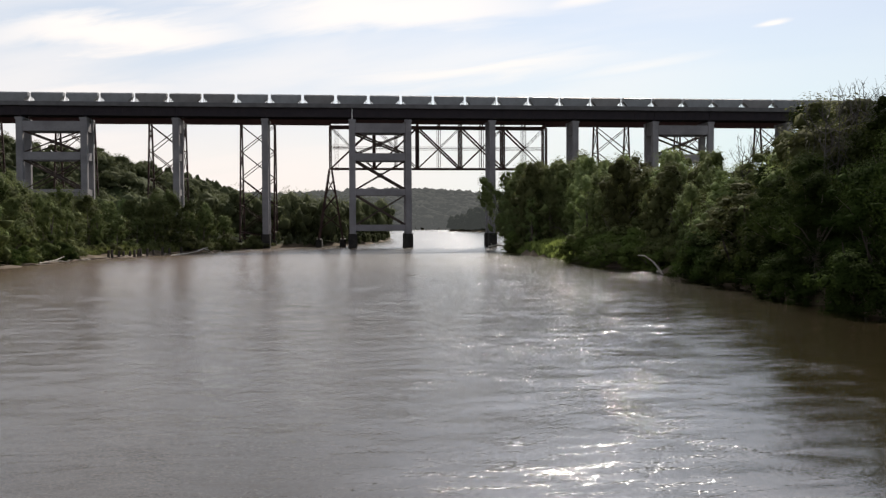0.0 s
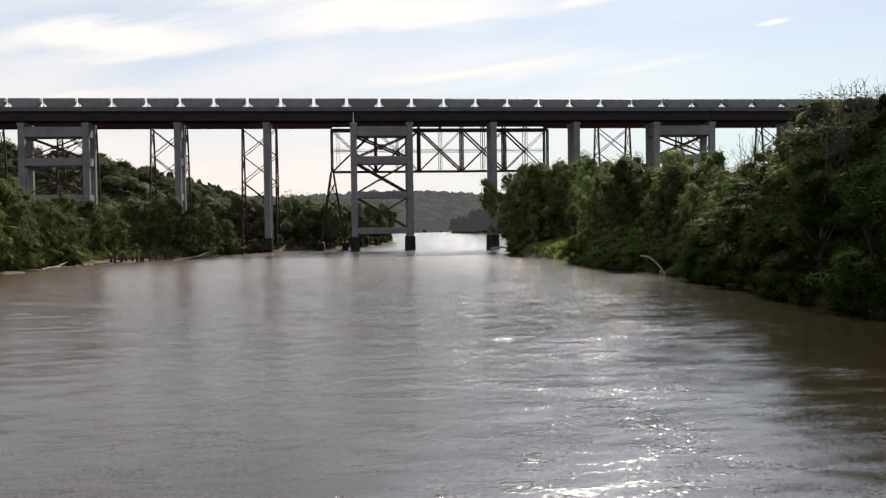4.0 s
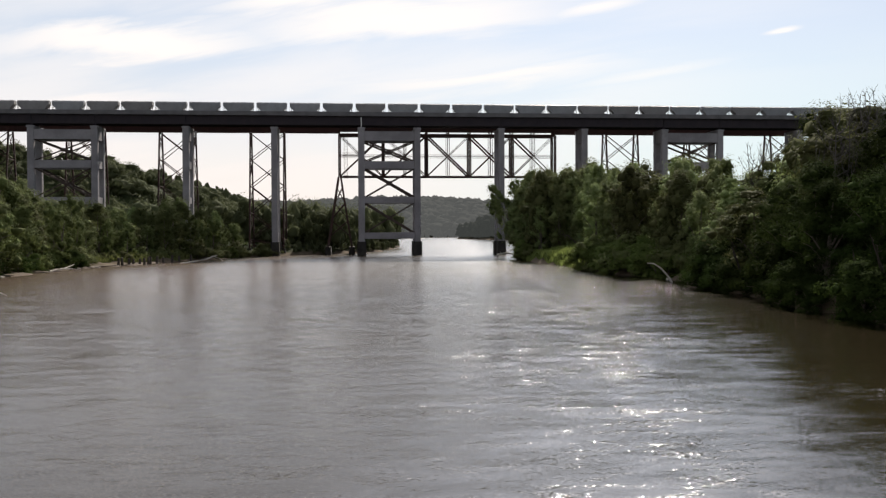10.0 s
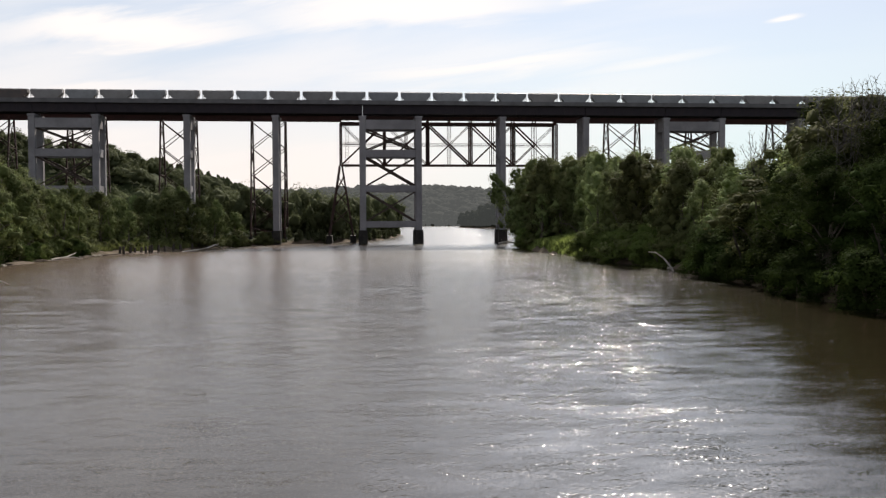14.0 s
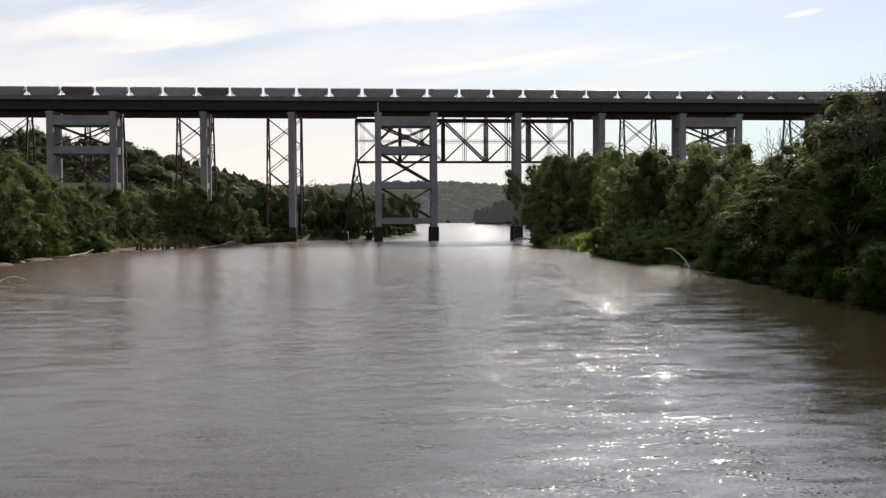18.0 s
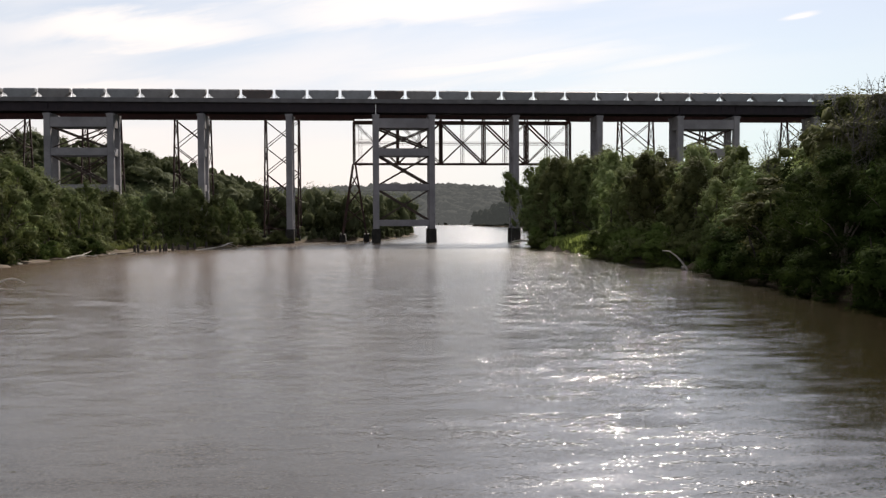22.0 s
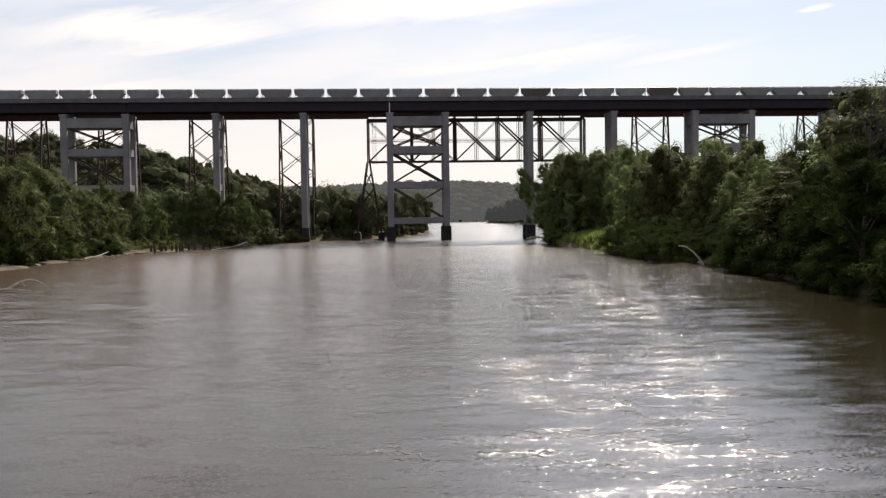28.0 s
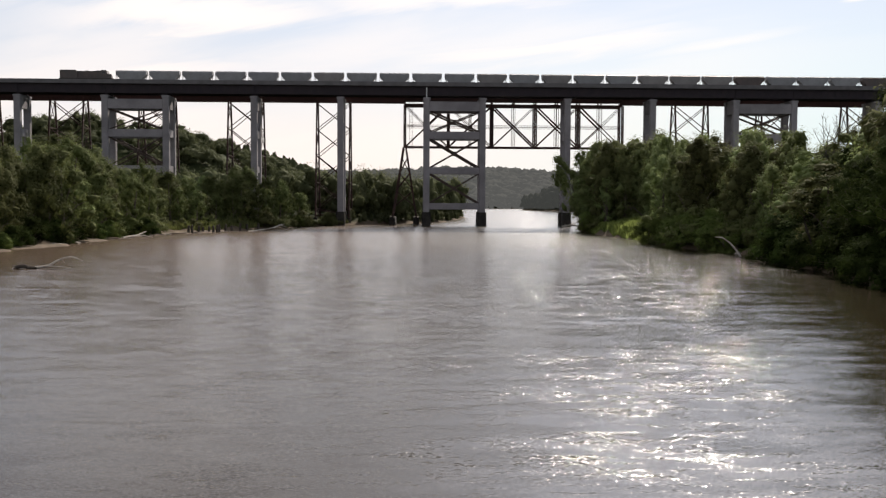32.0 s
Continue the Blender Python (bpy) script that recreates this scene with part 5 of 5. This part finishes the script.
def scatter(seed, x0, x1, y0, y1, count, h, keep, wide=1.0):
    rng = np.random.default_rng(seed)
    out = []
    while len(out) < count:
        x, y = rng.uniform(x0, x1), rng.uniform(y0, y1)
        if keep(x, y):
            hh = h * rng.uniform(0.75, 1.1)
            out.append((x, y, hh, hh * wide * rng.uniform(0.26, 0.36)))
    return out


def left_of(x, y, gap=3):
    return x < np.interp(y, LEFT_Y, LEFT_X) - gap


def right_of(x, y, gap=3):
    return x > np.interp(y, RIGHT_Y, RIGHT_X) + gap


def clear(x, y):
    return not (368 < y < 407)


woods("woods", "tall green riverside woods just beyond the viaduct",
      scatter(11, -60, 34, 406, 600, 170, 23, lambda x, y: left_of(x, y, 2.5) and x > np.interp(y, LEFT_Y, LEFT_X) - 60), 620, 0.62, 12)
woods("woods", "dense green woods on the bluff beyond the viaduct",
      scatter(1, -330, 20, 402, 760, 820, 11.5, lambda x, y: left_of(x, y, 30), 1.8), 380, 0.66, 2)
woods("woods", "green woods on the slope beneath the viaduct",
      scatter(3, -330, -62, 300, 412, 300, 20, lambda x, y: left_of(x, y, 40) and float(land(x, y)) < 40, 1.2), 400, 0.66, 4)
woods("woods", "dark green woods along the river beyond the viaduct",
      scatter(5, 60, 330, 350, 860, 260, 18, lambda x, y: right_of(x, y) and clear(x, y) and not right_of(x, y, 150)), 150, 0.8, 6, lobes=4)
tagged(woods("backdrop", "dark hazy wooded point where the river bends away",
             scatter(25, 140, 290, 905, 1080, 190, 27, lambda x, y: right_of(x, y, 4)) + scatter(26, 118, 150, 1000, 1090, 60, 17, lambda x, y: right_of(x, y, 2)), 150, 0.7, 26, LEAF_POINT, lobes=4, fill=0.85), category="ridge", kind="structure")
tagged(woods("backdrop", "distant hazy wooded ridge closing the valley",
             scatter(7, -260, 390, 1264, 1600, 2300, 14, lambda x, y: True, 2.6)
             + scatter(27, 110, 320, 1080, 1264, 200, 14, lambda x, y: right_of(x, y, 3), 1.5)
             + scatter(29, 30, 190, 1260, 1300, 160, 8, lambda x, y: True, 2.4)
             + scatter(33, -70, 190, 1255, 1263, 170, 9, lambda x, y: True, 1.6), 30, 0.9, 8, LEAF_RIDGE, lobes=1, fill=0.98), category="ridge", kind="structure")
woods("woods", "green woods on the inside of the far river bend",
      scatter(19, -320, 30, 760, 1240, 380, 16, lambda x, y: left_of(x, y, 3)), 60, 0.9, 20, LEAF_FAR, lobes=2, level=2, fill=0.95)
woods("bushes", "low green bushes along the far river edges",
      scatter(15, -30, 34, 384, 640, 190, 4.5, lambda x, y: left_of(x, y, 0.8) and not left_of(x, y, 9))
      + scatter(16, 64, 132, 345, 1000, 160, 5, lambda x, y: right_of(x, y, 0.8) and not right_of(x, y, 9)), 150, 0.5, 17, lobes=2)


# ---- small things on the banks ----
def bank_x(y, side):
    return float(np.interp(y, LEFT_Y if side < 0 else RIGHT_Y, LEFT_X if side < 0 else RIGHT_X))


def make_mud_bank():
    """A low pale strip of drying mud where the left bank meets the water."""
    verts, faces = [], []
    rng = random.Random(77)
    ys = np.arange(160, 300, 1.6)
    for i, y in enumerate(ys):
        wob = 1.6 * math.sin(y * 0.17 + math.sin(y * 0.061) * 2) + 0.9 * math.sin(y * 0.53 + 1.3)
        x = bank_x(y, -1) + wob
        w = 0.9 + 0.8 * math.sin(y * 0.11) + rng.uniform(-0.3, 0.3)
        for dx, z in ((w + 0.6, -0.15), (w, 0.16), (0.2, 0.34 + rng.uniform(-0.05, 0.05)), (-1.6, 0.5), (-3.0, 0.2)):
            verts.append((x + dx, y, z))
        if i:
            for j in range(4):
                a = (i - 1) * 5 + j
                faces.append((a, a + 1, a + 6, a + 5))
    me = bpy.data.meshes.new("mud_bank")
    me.from_pydata(verts, [], faces)
    me.materials.append(MUD)
    tagged(new("mud_bank", me), "pale strip of drying mud along the shore", "shore", kind="structure")


make_mud_bank()


def make_piles():
    rng = random.Random(8)
    me = Geo().tube([(0, 0, -1.6), (0.02, 0.01, 0.6), (0.05, 0.0, 1.9)], [0.42, 0.40, 0.35], 9).mesh("pile")
    cap = Geo().tube([(0.05, 0, 1.88), (0.06, 0, 1.98)], [0.33, 0.16], 9).mesh("worn_top")
    first = None
    ys = np.arange(270.0, 330.0, 0.25)
    along = [(np.interp(y, LEFT_Y, LEFT_X) + 0.8) / y for y in ys]
    for ratio in (-0.244, -0.240, -0.234, -0.2287, -0.2228, -0.2187, -0.2145, -0.2107, -0.2056, -0.200, -0.1905, -0.1816, -0.1704):
        y = float(np.interp(ratio, along, ys)) + rng.uniform(-0.8, 0.8)
        x = bank_x(y, -1) + 1.3
        m = pose(x, y, rng.uniform(-0.2, 0.5), rng.uniform(-4, 4), rng.uniform(-4, 4), rng.uniform(0, 360))
        if first is None:
            first = thing("wooden_pile", 0, 0, 0, "dark weathered wooden pile standing in the shallows", "pile", "row of old piles")
            part("shaft", me, PILE, first)
            part("worn_top", cap, PILE, first)
            first.matrix_basis = m
        else:
            copy_thing(first, m)


def make_log(name, pts, radii, label, branches=(), roots=()):
    th = thing(name, 0, 0, 0, label, "driftwood")
    part("stem", Geo().tube(pts, radii, 8), DRIFT, th)
    for b in branches:
        part("branch", Geo().tube(b[0], b[1], 6), DRIFT, th)
    for b in roots:
        part("root", Geo().tube(b[0], b[1], 7), PILE, th, "dark wet root stub")


make_piles()
make_log("driftwood_log", [(-53.5, 298, -0.1), (-50.0, 304, 0.35), (-47.4, 312, 0.9), (-46.2, 317, 1.6), (-45.2, 319.5, 1.9)], [0.3, 0.28, 0.25, 0.22, 0.12],
         "long pale driftwood log stranded on the muddy bank", [([(-46.2, 317, 1.6), (-44.6, 319, 0.9), (-43.4, 321, 0.0)], [0.15, 0.11, 0.05])])
make_log("river_snag", [(-55.0, 134.4, 0.1), (-53.4, 134.5, 0.28), (-52.6, 134.6, 0.42), (-51.8, 134.8, 1.0), (-50.6, 135.0, 1.5), (-49.8, 135.2, 1.66), (-48.9, 135.2, 1.5), (-48.0, 135.1, 1.1)], [0.2, 0.19, 0.18, 0.16, 0.14, 0.12, 0.1, 0.05],
         "pale bare tree branch snagged in the shallow river", [([(-52.9, 134.5, 0.36), (-51.0, 134.2, 0.32), (-49.2, 134.0, 0.2)], [0.1, 0.08, 0.03]), ([(-57.6, 134.2, -0.05), (-56.4, 134.3, 0.18), (-55.0, 134.4, 0.08)], [0.16, 0.28, 0.16]), ([(-51.0, 134.95, 1.4), (-50.2, 134.4, 0.8)], [0.05, 0.02])],
         [([(-57.4, 134.0, -0.1), (-56.7, 134.2, 0.34), (-55.9, 134.3, 0.40), (-55.2, 134.4, 0.15)], [0.16, 0.34, 0.32, 0.2]),
          ([(-55.6, 134.0, -0.05), (-54.9, 134.1, 0.22), (-54.2, 134.2, 0.1)], [0.12, 0.26, 0.16]),
          ([(-56.9, 134.2, 0.3), (-57.6, 134.4, 0.5)], [0.14, 0.05])])
make_log("white_trunk", [(55.7, 171.6, 3.6), (57.0, 171.4, 3.5), (58.4, 171.2, 2.5), (59.5, 171.0, 1.2), (60.4, 170.8, -0.25)], [0.09, 0.12, 0.15, 0.17, 0.2],
         "bleached dead trunk leaning from the bank into the water")


def leaning_trunk(x, y, rise, reach_x, reach_y, r):
    """A dark trunk that leans out from the bank before it turns up into the leaves."""
    th = thing("leaning_trunk", 0, 0, 0, "dark bare trunk leaning from the shaded bank over the water", "tree trunk", "leaning trunks under the near trees")
    pts = [(x - reach_x * k ** 1.4, y - reach_y * k, 0.2 + rise * k ** 1.15) for k in np.linspace(0, 1, 6)]
    part("stem", Geo().tube(pts, [r * (1.15 - 1.05 * k) for k in np.linspace(0, 1, 6)], 8), PILE, th)
    a = Vector(pts[3])
    part("limb", Geo().tube([a, a + Vector((-0.9, -0.6, 1.2)), a + Vector((-1.5, -1.2, 3.0))], [r * 0.5, r * 0.34, r * 0.1], 6), PILE, th)


for lx, ly, lz, dx, dy, lr in ((58.0, 94.5, 9.0, 3.4, 1.0, 0.34), (57.5, 99.5, 7.5, 2.4, 1.6, 0.26), (61.5, 141.0, 8.0, 2.8, 1.2, 0.28)):
    leaning_trunk(lx, ly, lz, dx, dy, lr)
make_log("bank_log", [(-75.0, 240, 0.25), (-73.2, 247, 0.7), (-72.4, 252, 1.5)], [0.2, 0.16, 0.08], "pale broken log lying on the muddy shore",
         [([(-74.0, 244, 0.5), (-71.5, 246, 0.6), (-69.5, 247.5, 0.1)], [0.18, 0.12, 0.05])])
make_log("drift_pile", [(58.6, 372.0, 0.0), (62.0, 370.2, 0.7), (65.5, 369.4, 0.3)], [0.45, 0.4, 0.25], "tangle of dark drift branches caught at the pier foot",
         [([(61.0, 370.0, 0.5), (63.6, 371.0, 2.4)], [0.2, 0.07]), ([(62.2, 370.4, 0.5), (65.8, 370.0, 3.0), (67.0, 369.0, 3.4)], [0.18, 0.1, 0.05]), ([(60.0, 371.0, 0.3), (59.2, 369.5, 1.5)], [0.16, 0.06])])


def make_stones():
    rng = random.Random(12)
    shapes = []
    for k in range(4):
        bm = bmesh.new()
        bmesh.ops.create_icosphere(bm, subdivisions=2, radius=1)
        for v in bm.verts:
            v.co *= 1 + 0.35 * noise.noise(v.co * 1.3 + Vector((k * 7, 0, 0)))
            v.co.z *= 0.55
        me = bpy.data.meshes.new("stone")
        bm.to_mesh(me)
        bm.free()
        me.materials.append(STONE)
        shapes.append(me)
    for k in range(46):
        y = rng.choice((rng.uniform(196, 232), rng.uniform(236, 276), rng.uniform(238, 270)))
        x = bank_x(y, -1) + rng.uniform(-1.2, 1.0)
        ob = tagged(new("stone", rng.choice(shapes)), "pale flat stone at the water's edge", "stone", "stones along the shore")
        r = rng.uniform(0.25, 0.75)
        ob.matrix_basis = pose(x, y, max(0.0, float(land(x, y))) + 0.1 * r, 0, 0, rng.uniform(0, 360)) @ Matrix.Diagonal((r * 1.4, r, r * 0.8, 1))
    for k in range(10):
        y = rng.uniform(150, 182)
        x = bank_x(y, 1) - rng.uniform(-0.2, 1.0)
        ob = tagged(new("stone", rng.choice(shapes)), "pale stone at the foot of the overgrown bank", "stone", "stones along the shore")
        r = rng.uniform(0.3, 0.8)
        ob.matrix_basis = pose(x, y, 0.12 * r, 0, 0, rng.uniform(0, 360)) @ Matrix.Diagonal((r * 1.3, r, r, 1))


make_stones()


def make_grass(name, side, y0, y1, d0, d1, count, tall, seed, label, mat):
    rng = np.random.default_rng(seed)
    y = rng.uniform(y0, y1, count)
    bx = np.interp(y, LEFT_Y if side < 0 else RIGHT_Y, LEFT_X if side < 0 else RIGHT_X)
    x = bx + side * rng.uniform(d0, d1, count)
    base = np.stack([x, y, land(x, y)], 1)
    h = tall * rng.uniform(0.5, 1.2, count) * (0.7 + 0.5 * np.sin(y * 0.9 + x) ** 2)
    g = rng.uniform(0, np.pi, count)
    side_v = np.stack([np.cos(g), np.sin(g), 0 * g], 1) * 0.16
    lean = np.stack([rng.normal(size=count) * 0.25, rng.normal(size=count) * 0.25, np.ones(count)], 1) * h[:, None]
    P = np.stack([base - side_v, base + side_v, base + lean + side_v * 0.3, base + lean - side_v * 0.3], 1)
    tagged(new(name, leaf_mesh(name, P, mat)), label, "grass", kind="stuff")


make_grass("grass", 1, 222, 306, 0.3, 15, 22000, 1.3, 3, "bright green tall grass on the low bank", GRASS)
make_grass("grass", -1, 255, 340, 3.2, 14, 11000, 1.3, 4, "drab green grass on the low bank behind the piles", DRY_GRASS)


# ---- moving things ----
def motions():
    for ob, x in train:
        walk(ob, [(t, pose(x + 17.25 * t + 0.009 * t * t, TRAIN_Y, RAIL_Z)) for t in (0, 8, 16, 24, 32)])
    walk(river, [(0, pose(0, 12, 0)), (32, pose(0, -10, 0))])


motions()
